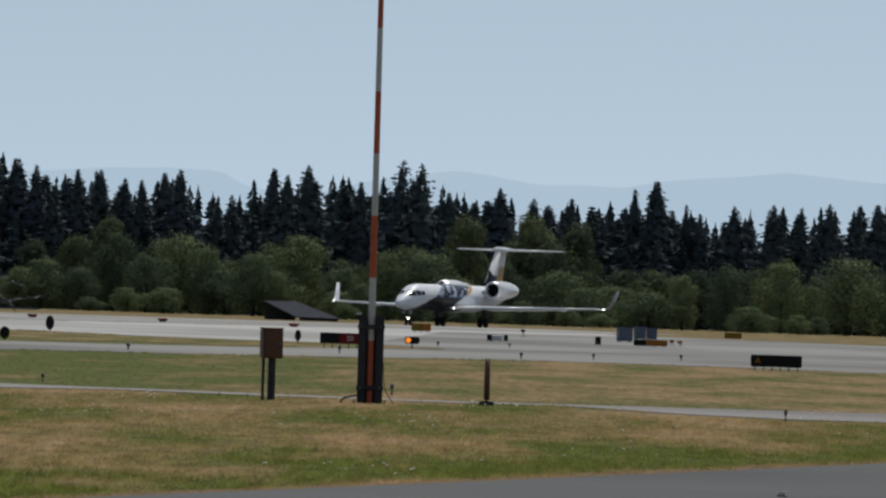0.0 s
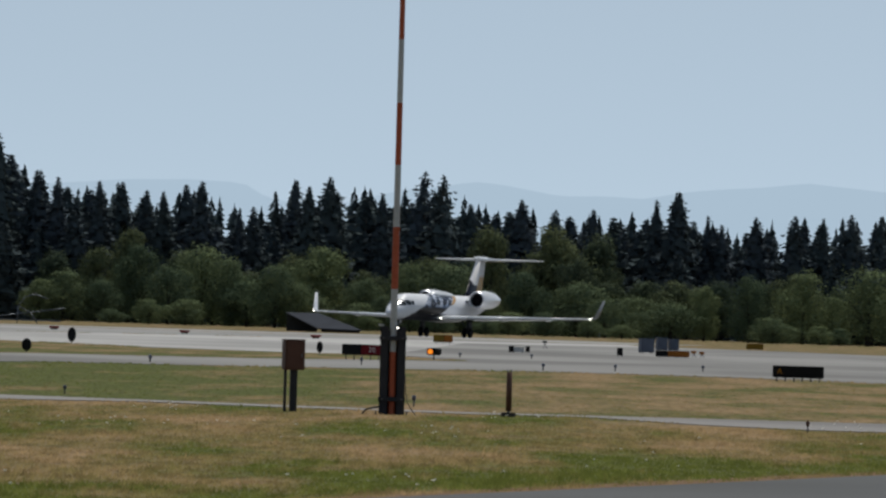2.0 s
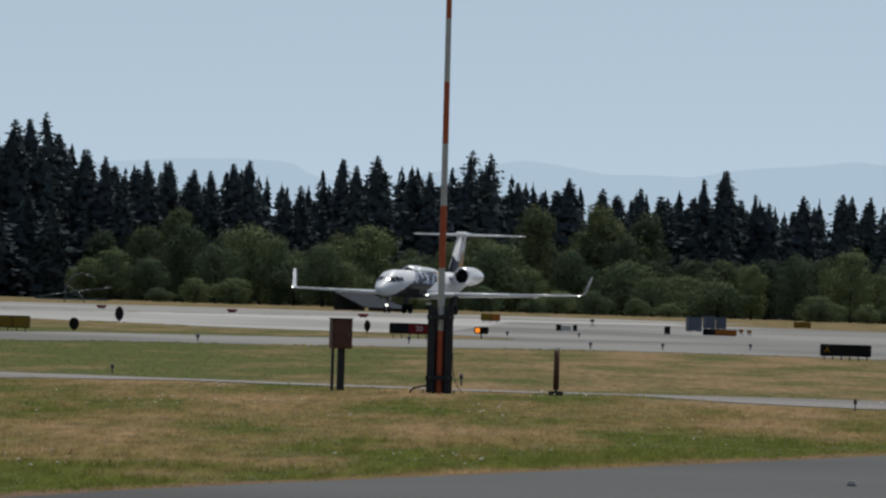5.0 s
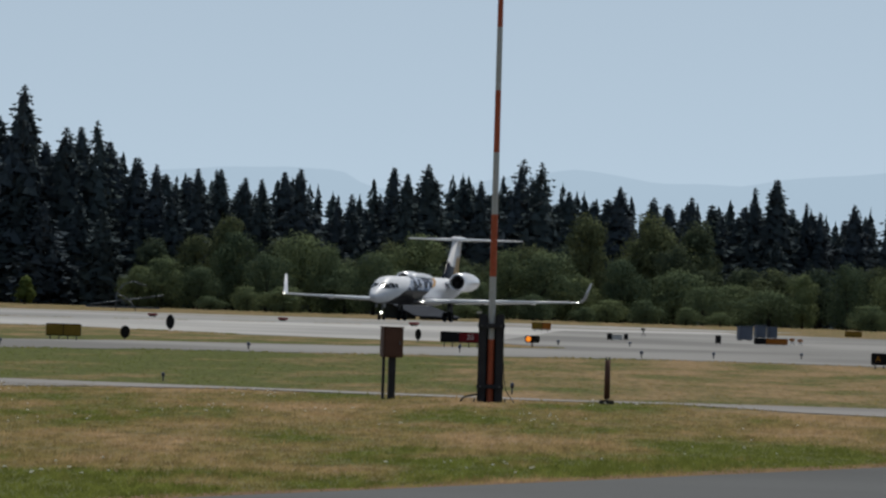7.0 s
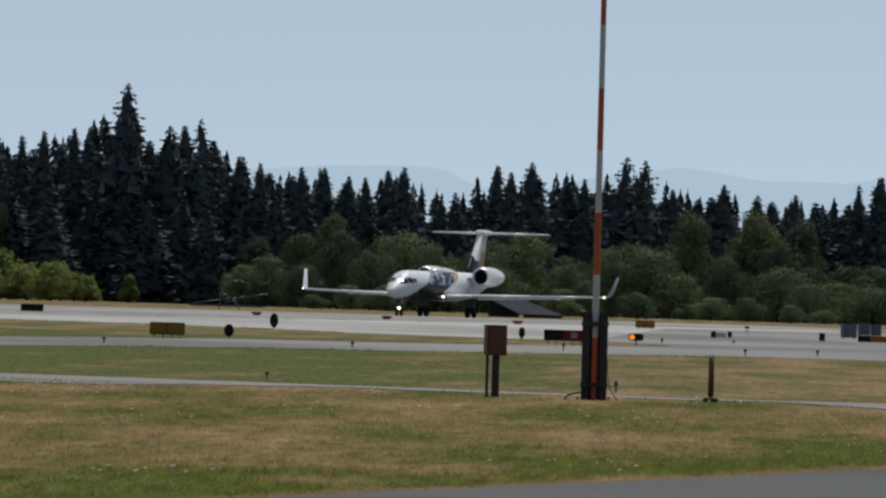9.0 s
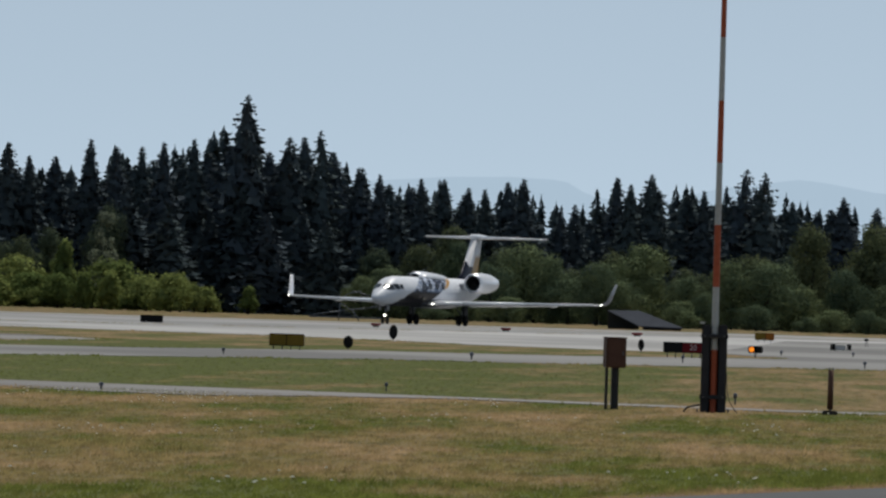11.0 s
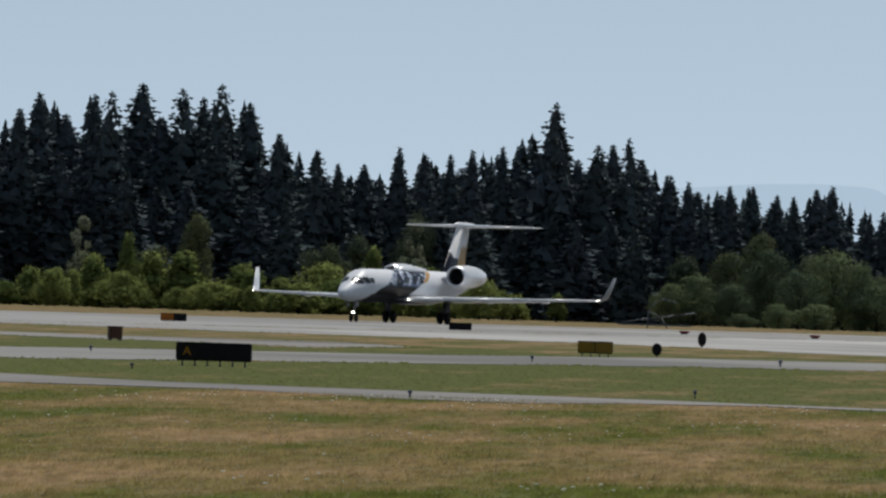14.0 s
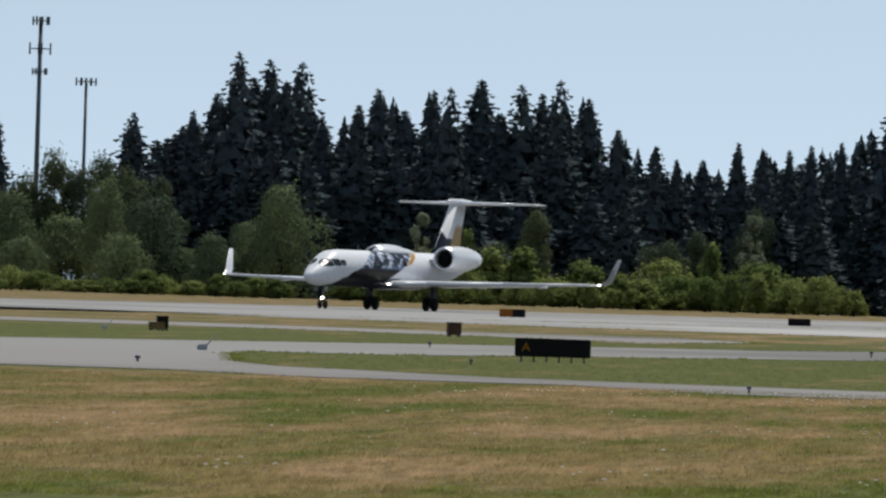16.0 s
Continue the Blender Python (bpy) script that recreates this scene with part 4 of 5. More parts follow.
def mountains():
    """A ridge on the horizon; its even pale blue glow stands for the haze."""
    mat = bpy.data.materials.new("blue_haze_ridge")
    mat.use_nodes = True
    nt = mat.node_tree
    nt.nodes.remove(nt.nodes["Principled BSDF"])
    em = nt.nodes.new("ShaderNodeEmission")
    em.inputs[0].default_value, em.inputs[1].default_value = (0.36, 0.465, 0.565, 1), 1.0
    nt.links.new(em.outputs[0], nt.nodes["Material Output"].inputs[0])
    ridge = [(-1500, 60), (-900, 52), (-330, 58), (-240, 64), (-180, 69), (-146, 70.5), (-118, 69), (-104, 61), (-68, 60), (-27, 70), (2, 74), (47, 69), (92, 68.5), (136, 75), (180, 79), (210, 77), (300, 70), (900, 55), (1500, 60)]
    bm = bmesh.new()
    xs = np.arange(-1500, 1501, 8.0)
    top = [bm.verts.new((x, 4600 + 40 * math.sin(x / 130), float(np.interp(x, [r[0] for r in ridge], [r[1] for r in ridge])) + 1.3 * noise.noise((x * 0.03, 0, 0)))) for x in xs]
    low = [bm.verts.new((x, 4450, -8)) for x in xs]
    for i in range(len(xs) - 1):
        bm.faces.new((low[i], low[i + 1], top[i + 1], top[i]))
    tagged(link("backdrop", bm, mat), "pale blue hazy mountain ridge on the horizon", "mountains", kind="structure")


far_woods()
mountains()


# ---- the mast and its neighbours in the turf ----
def mast():
    m = thing("striped_mast", pose(-1.09, 135.3, 0, 0, -0.22, 0), "red and white banded mast clamped between black posts", "mast")
    h, z, band = 10.6, 0.0, 0
    edges = [0.0, 0.97, 1.94, 2.90, 3.86, 4.82, 5.80, 6.78, 7.76, 8.74, 9.7, 10.6]
    for i, (a, b) in enumerate(zip(edges, edges[1:])):
        part("band", rod((0, 0, a), (0, 0, b), 0.056 - 0.0022 * a, 0.056 - 0.0022 * b, 20), MAST_RED if i % 2 == 0 else MAST_WHITE, m, "faded red band" if i % 2 == 0 else "grey-white band", smooth=False)
    for x in (-0.135, 0.135):
        part("post", block(x - 0.062, x + 0.062, -0.09, 0.06, -0.1, 1.36, 0.012), TARRED, m, "black steel post")
    part("post", block(-0.19, 0.19, 0.075, 0.11, -0.1, 1.30, 0.01), TARRED, m, "black back plate")
    for z in (0.24, 1.18):
        part("clamp", block(-0.21, 0.21, -0.125, -0.092, z - 0.035, z + 0.035, 0.008), TARRED, m, "black steel clamp")
        for x in (-0.15, 0.15):
            part("bolt", rod((x, -0.15, z), (x, -0.12, z), 0.016, None, 6), LEG_METAL, m)
    part("bracket", block(-0.235, -0.15, -0.05, 0.02, 1.365, 1.395, 0.006), PALE_SHEET, m, "pale bracket")
    bm = bmesh.new()
    pts = [(-0.19, -0.03, 0.12), (-0.30, -0.05, 0.10), (-0.40, -0.06, 0.07), (-0.47, -0.07, -0.02)]
    for p, q in zip(pts, pts[1:]):
        rod(p, q, 0.014, None, 8, bm)
    part("conduit", bm, TARRED, m, "black bent conduit")
    bm = bmesh.new()
    pts = [(0.20, -0.02, 0.62), (0.215, -0.04, 0.34), (0.25, -0.04, 0.18), (0.33, -0.05, 0.06), (0.39, -0.05, -0.02)]
    for p, q in zip(pts, pts[1:]):
        rod(p, q, 0.006, None, 6, bm)
    part("cable", bm, TARRED, m, "thin black cable")
    for x in (-0.24, 0.235):
        part("anchor_stub", block(x - 0.012, x + 0.012, -0.06, -0.03, -0.05, 0.06, 0.003), LEG_METAL, m)


def utility_box():
    m = thing("utility_box", pose(-2.62, 135.2, 0, 0, 0, 14), "brown metal equipment box on two dark posts in the turf", "equipment box")
    part("cabinet", block(-0.155, 0.155, -0.10, 0.16, 0.645, 1.10, 0.012), RUST_BROWN, m, "brown enamelled cabinet")
    part("roof", block(-0.165, 0.165, -0.112, 0.17, 1.10, 1.118, 0.004), RUST_BROWN, m)
    part("door", block(-0.135, 0.135, -0.112, -0.098, 0.675, 1.075, 0.006), RUST_BROWN, m, "flush brown door")
    part("latch", block(0.09, 0.11, -0.124, -0.110, 0.84, 0.90, 0.003), LEG_METAL, m)
    part("post", block(-0.04, 0.065, -0.02, 0.06, -0.1, 0.645, 0.006), TARRED, m, "dark post")
    part("post", rod((-0.125, 0, -0.1), (-0.125, 0, 0.9), 0.024), TARRED, m, "dark conduit post")


def short_post():
    m = thing("marker_post", pose(0.73, 137.6, 0), "dark rusty post on a black footing block", "post")
    part("pole", rod((0, 0, 0.09), (0, 0, 0.70), 0.048, 0.045, 14), RUST_BROWN, m, "rusty brown pole", smooth=True)
    part("neck", rod((0, 0, 0.02), (0, 0, 0.12), 0.022), LEG_METAL, m, smooth=True)
    part("footing", block(-0.115, 0.115, -0.10, 0.10, -0.05, 0.065, 0.012), TARRED, m, "black footing block")
    for x in (-0.028, 0.028):
        part("prong", block(x - 0.008, x + 0.008, -0.01, 0.01, 0.69, 0.745, 0.002), LEG_METAL, m)


mast(), utility_box(), short_post()


# ---- airfield signs ----
def guide_sign(name, x, y, width, low, high, panels, legs, label, turn=0.0):
    """A lit panel sign on frangible legs; panels: start, end (0 to 1), material, writing and its material."""
    m = thing(name, pose(x, y, gz(y), 0, 0, turn), label, "airfield sign", "airfield signs")
    part("housing", block(-width / 2, width / 2, -0.05, 0.14, low, high, 0.02), SIGN_BLACK, m, "black sign housing")
    for a, b, mat, text, ink in panels:
        xa, xb = -width / 2 + width * a, -width / 2 + width * b
        p = part("panel", block(xa + 0.012, xb - 0.012, -0.066, -0.052, low + 0.025, high - 0.025, 0.004), mat, m)
        if text:
            lettering(text, (high - low) * 0.66, ink, p, pose((xa + xb) / 2, -0.072, (low + high) / 2, 90, 0, 0))
    for i in range(legs):
        lx = -width / 2 + width * (i + 0.5) / legs
        leg = part("leg", rod((lx, 0.04, -0.03), (lx, 0.04, low + 0.02), 0.02), LEG_METAL, m, smooth=True)
        part("foot", block(lx - 0.04, lx + 0.04, 0.0, 0.08, -0.02, 0.015, 0.004), LEG_METAL, leg)
    return m


guide_sign("guidance_sign", 9.84, 257.4, 1.50, 0.10, 0.45, [(0, 0.27, SIGN_BLACK, "A", SIGN_YELLOW), (0.27, 0.63, SIGN_BLACK, "", None), (0.63, 1, SIGN_BLACK, "", None)], 6, "long black guidance sign with a yellow letter A")
guide_sign("guidance_sign", -19.0, 188.6, 1.64, 0.11, 0.51, [(0, 0.30, SIGN_BLACK, "A", SIGN_YELLOW), (0.30, 0.62, SIGN_BLACK, "", None), (0.62, 1, SIGN_BLACK, "", None)], 6, "long black guidance sign with a yellow letter A")
guide_sign("direction_sign", -15.5, 272.1, 1.09, 0.12, 0.50, [(0, 0.5, SIGN_OLIVE, "", None), (0.5, 1, SIGN_OLIVE, "", None)], 4, "ochre yellow direction sign on short legs")
guide_sign("distance_sign", -36.47, 503.0, 1.30, 0.05, 0.47, [(0, 1, SIGN_BLACK, "", None)], 3, "plain black sign beside the runway")
guide_sign("distance_sign", -52.8, 500.4, 1.49, 0.05, 0.50, [(0, 0.52, SIGN_ORANGE, "", None), (0.52, 1, SIGN_BLACK, "", None)], 3, "half orange, half black sign beside the runway")
guide_sign("holding_sign", -3.50, 302.6, 1.42, 0.17, 0.54, [(0, 0.46, SIGN_BLACK, "", None), (0.46, 1, SIGN_RED, "20", SIGN_WHITE)], 5, "black and red holding sign with a white number 20")
guide_sign("holding_sign", -1.25, 517.5, 1.14, 0.14, 0.56, [(0, 0.55, SIGN_OLIVE, "", None), (0.55, 1, SIGN_ORANGE, "", None)], 3, "brown and orange sign at the runway's edge")
guide_sign("direction_sign", 20.5, 617.6, 1.20, 0.06, 0.46, [(0, 1, SIGN_OLIVE, "", None)], 3, "brown sign at the far edge of the concrete")
guide_sign("barrier_sign", 9.98, 419.1, 1.62, 0.04, 0.33, [(0, 0.36, SIGN_BLACK, "", None), (0.36, 1, SIGN_ORANGE, "", None)], 4, "low black and orange barrier board")


def guard_light(x, y):
    m = thing("guard_light", pose(x, y, 0), "black twin runway guard light, one amber lamp lit", "airfield light")
    body = part("housing", block(-0.27, 0.27, -0.05, 0.10, 0.17, 0.43, 0.04), SIGN_BLACK, m)
    for dx, mat in ((-0.14, LAMP_AMBER), (0.14, DARK_DUCT)):
        part("lamp", rod((dx, -0.075, 0.30), (dx, -0.045, 0.30), 0.085, 0.095, 16), mat, body, "amber lamp" if mat is LAMP_AMBER else "unlit dark lamp", smooth=True)
        part("visor", loft([[(dx + 0.115 * math.cos(math.pi * k / 8), yy, 0.30 + 0.115 * math.sin(math.pi * k / 8)) for k in range(9)] + [(dx + 0.10 * math.cos(math.pi * k / 8), yy, 0.30 + 0.10 * math.sin(math.pi * k / 8)) for k in range(8, -1, -1)] for yy in (-0.05, -0.14)]), SIGN_BLACK, body)
    part("stalk", rod((0, 0.03, -0.03), (0, 0.03, 0.18), 0.03), LEG_METAL, m, smooth=True)


guard_light(-1.09, 321.0)


def round_marker(x, y, w, low, high):
    m = thing("round_marker", pose(x, y, gz(y)), "upright oval black marker board on a short stake", "marker", "oval markers")
    ring = [[(0.5 * w * r * math.cos(2 * math.pi * k / 22), yy, (low + high) / 2 + 0.5 * (high - low) * r * math.sin(2 * math.pi * k / 22)) for k in range(22)] for yy, r in ((-0.06, 0.86), (-0.045, 1), (0.045, 1), (0.06, 0.86))]
    part("board", loft(ring), SIGN_BLACK, m)
    part("stake", rod((0, 0, -0.03), (0, 0, low + 0.05), 0.03), LEG_METAL, m)


round_marker(-16.61, 370.9, 0.36, 0.05, 0.66), round_marker(-14.27, 285.9, 0.32, 0.04, 0.45), round_marker(-5.53, 336.3, 0.24, 0.07, 0.50)


def low_lamp(x, y):
    m = thing("runway_lamp", pose(x, y, gz(y)), "squat red approach lamp on two feet", "airfield light", "red lamps along the runway")
    part("hood", block(-0.34, 0.34, -0.06, 0.06, 0.12, 0.27, 0.04), material("red_hood", (0.30, 0.035, 0.03), 0.5, spread=0.2), m, "dull red hood")
    part("base", block(-0.22, 0.22, -0.05, 0.05, 0.05, 0.125, 0.02), SIGN_BLACK, m)
    for dx in (-0.15, 0.15):
        part("foot", rod((dx, 0, -0.02), (dx, 0, 0.07), 0.03), LEG_METAL, m)


for px, py in ((-26.74, 571.0), (-18.08, 566.1), (-9.3, 548.6)):
    low_lamp(px, py)


def edge_light(x, y, h, w, mat):
    m = thing("edge_light", pose(x, y, gz(y)), "small taxiway edge light on a thin stalk", "airfield light", "edge lights")
    part("stalk", rod((0, 0, -0.02), (0, 0, h * 0.6), w * 0.22, None, 8), LEG_METAL, m, smooth=True)
    part("cap", loft([[(0.5 * w * r * math.cos(2 * math.pi * k / 12), 0.5 * w * r * math.sin(2 * math.pi * k / 12), z * h) for k in range(12)] for z, r in ((0.55, 0.7), (0.62, 1), (0.86, 1), (0.97, 0.7), (1.0, 0.2))]), mat, m, smooth=True)


LENS_BLUE = material("blue_lens", (0.03, 0.04, 0.08), 0.3, coat=0.5)
for px, py, h, w in ((-9.03, 252.6, 0.20, 0.11), (-3.16, 271.4, 0.24, 0.10), (2.49, 273.4, 0.22, 0.11), (4.87, 280.8, 0.22, 0.10), (8.08, 295.5, 0.22, 0.11), (-15.36, 239.4, 0.18, 0.10), (-9.17, 256.2, 0.20, 0.10),
                     (-10.8, 138.4, 0.13, 0.075), (-6.9, 152.0, 0.15, 0.06), (-23.63, 158.8, 0.13, 0.11), (-19.39, 176.1, 0.12, 0.09), (-0.15, 347.4, 0.20, 0.13), (2.74, 353.8, 0.20, 0.12), (-25.85, 224.9, 0.15, 0.10), (-0.82, 148.5, 0.20, 0.07)):
    edge_light(px, py, h, w, LENS_BLUE)
edge_light(5.06, 128.1, 0.19, 0.05, RUST_BROWN)


def crate(name, x, y, w, d, h, mat, label, category, turn=0.0):
    """A boxy unit with a lid, a door line and feet."""
    m = thing(name, pose(x, y, gz(y), 0, 0, turn), label, category)
    part("body", block(-w / 2, w / 2, -d / 2, d / 2, 0.06, h * 0.93, 0.02), mat, m)
    part("lid", block(-w / 2 - 0.02, w / 2 + 0.02, -d / 2 - 0.02, d / 2 + 0.02, h * 0.93, h, 0.01), mat, m)
    part("door", block(-w * 0.4, w * 0.4, -d / 2 - 0.015, -d / 2 - 0.002, h * 0.15, h * 0.85, 0.006), mat, m)
    for dx in (-0.38, 0.38):
        for dy in (-0.35, 0.35):
            part("foot", block(dx * w - 0.03, dx * w + 0.03, dy * d - 0.03, dy * d + 0.03, -0.02, 0.07, 0.005), LEG_METAL, m)
    return m


crate("electrical_cabinet", 9.88, 474.5, 0.76, 0.5, 0.80, CABINET_GREY, "blue-grey electrical cabinet beside the concrete", "cabinet", 20)
crate("electrical_cabinet", 11.95, 530.0, 0.62, 0.5, 0.80, CABINET_GREY, "blue-grey electrical cabinet beside the concrete", "cabinet", 20)
crate("electrical_cabinet", 12.68, 530.4, 0.52, 0.5, 0.74, CABINET_GREY, "darker blue-grey electrical cabinet", "cabinet", 20)
crate("light_box", 7.32, 411.1, 0.27, 0.2, 0.42, SIGN_BLACK, "small black light box on the concrete", "light box")
crate("light_box", 2.25, 415.8, 0.24, 0.2, 0.34, SIGN_BLACK, "small black light box on the concrete", "light box")
crate("light_box", 3.08, 423.1, 0.20, 0.2, 0.32, SIGN_BLACK, "small black light box on the concrete", "light box")
crate("pale_panel_box", 2.62, 421.5, 0.55, 0.12, 0.26, PALE_SHEET, "low pale panel between two light boxes", "panel")
crate("weather_box", -31.45, 280.3, 0.42, 0.3, 0.46, RUST_BROWN, "brown box beside the perimeter path", "equipment box", 25)
crate("tan_box", -38.42, 261.9, 0.47, 0.4, 0.26, TAN_SHEET, "tan box with a dark cowl in the turf", "equipment box", 15)
crate("dark_cowl", -38.35, 262.6, 0.34, 0.3, 0.44, SIGN_BLACK, "dark cowled unit behind a tan box", "equipment box", 15)


def tripod_light(x, y, h, label, mat):
    m = thing("tripod_light", pose(x, y, gz(y)), label, "airfield light")
    part("head", block(-0.13, 0.13, -0.09, 0.09, h - 0.13, h, 0.03), mat, m)
    for a in (0, 120, 240):
        part("leg", rod((0.14 * math.cos(radians(a)), 0.14 * math.sin(radians(a)), -0.01), (0, 0, h - 0.1), 0.018), LEG_METAL, m)


tripod_light(4.56, 495.1, 0.46, "dark lamp on splayed legs", SIGN_BLACK)
tripod_light(11.3, 431.0, 0.33, "orange lamp on splayed legs", SIGN_ORANGE)
tripod_light(11.7, 431.0, 0.30, "orange lamp on splayed legs", SIGN_ORANGE)


def leaning_vane(x, y, s, label, mat):
    m = thing("leaning_vane", pose(x, y, gz(y)), label, "marker")
    part("stem", rod((-0.1 * s, 0, -0.02), (0.28 * s, 0, 0.42 * s), 0.022 * s, 0.012 * s), PALE_STEEL, m)
    part("vane", block(-0.20 * s, 0.06 * s, -0.05 * s, 0.05 * s, -0.01, 0.16 * s, 0.03 * s), mat, m)


leaning_vane(-40.0, 262.2, 0.75, "white streamlined marker leaning in the turf", PALE_SHEET)
leaning_vane(-26.86, 190.5, 0.85, "grey streamlined marker leaning by the taxiway", PALE_STEEL)


# ---- beyond the runway ----
def hut():
    m = thing("low_shed", pose(-16.4, 960, gz(960)), "low shed with a slate-blue sloping roof at the wood's edge", "shed")
    part("wall", block(0.7, 4.9, 0.3, 4.2, -0.2, 0.32, 0.03), BOARD, m)
    part("roof", loft([[(0.3, -0.3, 0.42), (5.2, -0.3, 0.34), (5.2, -0.3, 0.24), (0.3, -0.3, 0.30)], [(-3.3, 4.2, 2.05), (0.3, 4.2, 2.08), (0.3, 4.2, 1.96), (-3.3, 4.2, 1.93)]]), ROOFING, m, "slate-blue sloping roof")
    # dark board added under the roof in place of the wood's shade
    part("dark_backing", block(-3.2, 0.2, 4.02, 4.14, -0.2, 1.9, 0.02), BOARD, m)
    for x in (-3.0, -1.4, 0.1):
        part("post", block(x - 0.08, x + 0.08, 4.0, 4.16, -0.2, 1.95, 0.01), BOARD, m)


def gantry():
    m = thing("bent_gantry", pose(-45.5, 900, gz(900)), "grey bent steel gantry by the wood's edge", "gantry")
    for pts in (((-0.5, 0, 0), (-0.4, 0, 1.8), (0.3, 0, 2.75), (1.3, 0, 3.05), (2.6, 0, 2.6)), ((-3.2, 0.5, 0.55), (-0.4, 0.2, 1.0), (2.2, 0, 1.35), (4.4, 0, 1.7)), ((-0.4, 0, 1.8), (0.9, 0.3, 1.1), (1.6, 0.3, 0))):
        bm = bmesh.new()
        for p, q in zip(pts, pts[1:]):
            rod(p, q, 0.055, None, 8, bm)
        part("tube", bm, MAST_GREY, m, smooth=True)
    part("frame", block(-3.6, 4.0, 0.6, 0.72, 0.28, 0.46, 0.02), MAST_GREY, m)


def radio_mast(x, top, y, decks, label):
    k = y / 1000
    h = (top - EYE) * k + EYE
    m = thing("radio_mast", pose(x * k, y, gz(y)), label, "radio mast")
    part("shaft", rod((0, 0, -0.3), (0, 0, h), 0.46 if len(decks) > 1 else 0.34, 0.30 if len(decks) > 1 else 0.22, 12), MAST_GREY, m, smooth=True)
    for drop, wide, n, tall in decks:
        z = h - drop
        deck = part("platform", loft([[(wide * 0.9 * math.cos(2 * math.pi * q / 12), wide * 0.9 * math.sin(2 * math.pi * q / 12), z + dz) for q in range(12)] for dz in (-0.07, 0.07)]), MAST_GREY, m)
        for i in range(n):
            a = 2 * math.pi * (i + 0.2) / n
            px, py = wide * math.cos(a), wide * math.sin(a)
            part("aerial_panel", block(px - 0.13, px + 0.13, py - 0.09, py + 0.09, z - tall / 2, z + tall / 2, 0.02), MAST_GREY, deck)


def pavement_stud(x, y):
    m = thing("pavement_stud", pose(x, y, 0.012), "small white reflective stud on the asphalt apron", "marker")
    part("base", block(-0.045, 0.045, -0.05, 0.05, 0.0, 0.012, 0.004), LEG_METAL, m)
    part("lens", block(-0.035, 0.035, -0.03, 0.03, 0.012, 0.045, 0.010), PALE_SHEET, m, "white lens")


pavement_stud(2.90, 73.70)
hut(), gantry()
radio_mast(-161.3, 31.8, 1330, [(0.6, 1.25, 9, 1.3), (4.9, 1.6, 4, 1.8), (8.4, 1.1, 9, 1.0)], "tall grey monopole radio mast with three rings of aerials")
radio_mast(-155.8, 24.9, 1330, [(0.6, 1.5, 6, 1.2)], "slim grey monopole radio mast with one ring of aerials")


# ---- grass and flowers ----
def edge_x(y):
    """The apron's edge at y."""
    return -2.7 + (y - 64.6) * 0.262


def grass():
    rng = np.random.default_rng(5)
    total = 170000
    y = 60 + 80 * rng.random(total) ** 1.15
    x = -0.172 * y - 1.0 + rng.random(total) * (0.172 * y + 0.062 * y + 2.0)
    keep = (x < edge_x(y) - 0.05) & ((y < 131) | (x < 2)) & (y < 141 - 0.35 * np.abs(x + 9) * (np.abs(x + 9) < 3))
    x, y = x[keep], y[keep]
    n = len(x)
    clump = np.array([noise.noise((a * 0.8, b * 0.5, 3.0)) for a, b in zip(x, y)])
    h = (0.010 + 0.024 * rng.random(n)) * (1 + 0.9 * np.clip(clump, -0.5, 1)) * (1 + 1.5 * (rng.random(n) > 0.985))
    a, lean = rng.normal(0, 0.25, n), np.stack([rng.normal(0, 0.6, n) * h, (1.5 + 2.2 * rng.random(n)) * h], 1)
    w = 0.008 + 0.010 * rng.random(n)
    verts = np.empty((n, 3, 3))
    verts[:, 0] = np.stack([x - w * np.cos(a), y - w * np.sin(a), 0 * x - 0.01], 1)
    verts[:, 1] = np.stack([x + w * np.cos(a), y + w * np.sin(a), 0 * x - 0.01], 1)
    verts[:, 2] = np.stack([x + lean[:, 0], y + lean[:, 1], h], 1)
    me = bpy.data.meshes.new("turf_grass")
    me.from_pydata(verts.reshape(-1, 3).tolist(), [], np.arange(3 * n).reshape(-1, 3).tolist())
    me.materials.append(BLADES)
    tagged(new("turf_grass", me), "dry straw-coloured and green grass blades", "grass", kind="stuff")


def flowers():
    rng = random.Random(12)
    verts, tris = [], []
    centres = [(rng.uniform(-14, 6), rng.uniform(66, 132)) for _ in range(64)]
    for cx, cy in centres:
        for _ in range(rng.choice((1, 2, 4, 9))):
            x, y = cx + rng.gauss(0, 0.35), cy + rng.gauss(0, 0.8)
            if x > edge_x(y) - 0.1:
                continue
            z, r = rng.uniform(0.06, 0.15), rng.uniform(0.010, 0.022)
            b = len(verts)
            verts.append((x, y, z + 0.012))
            for k in range(6):
                verts.append((x + r * math.cos(k * 1.047), y + r * math.sin(k * 1.047) * 0.7, z + 0.15 * r * math.cos(k * 2.1)))
            tris += [(b, b + 1 + k, b + 1 + (k + 1) % 6) for k in range(6)]
    tagged(soup("clover_flowers", verts, tris, PETAL), "small white flowers scattered in the turf", "flowers", kind="stuff")


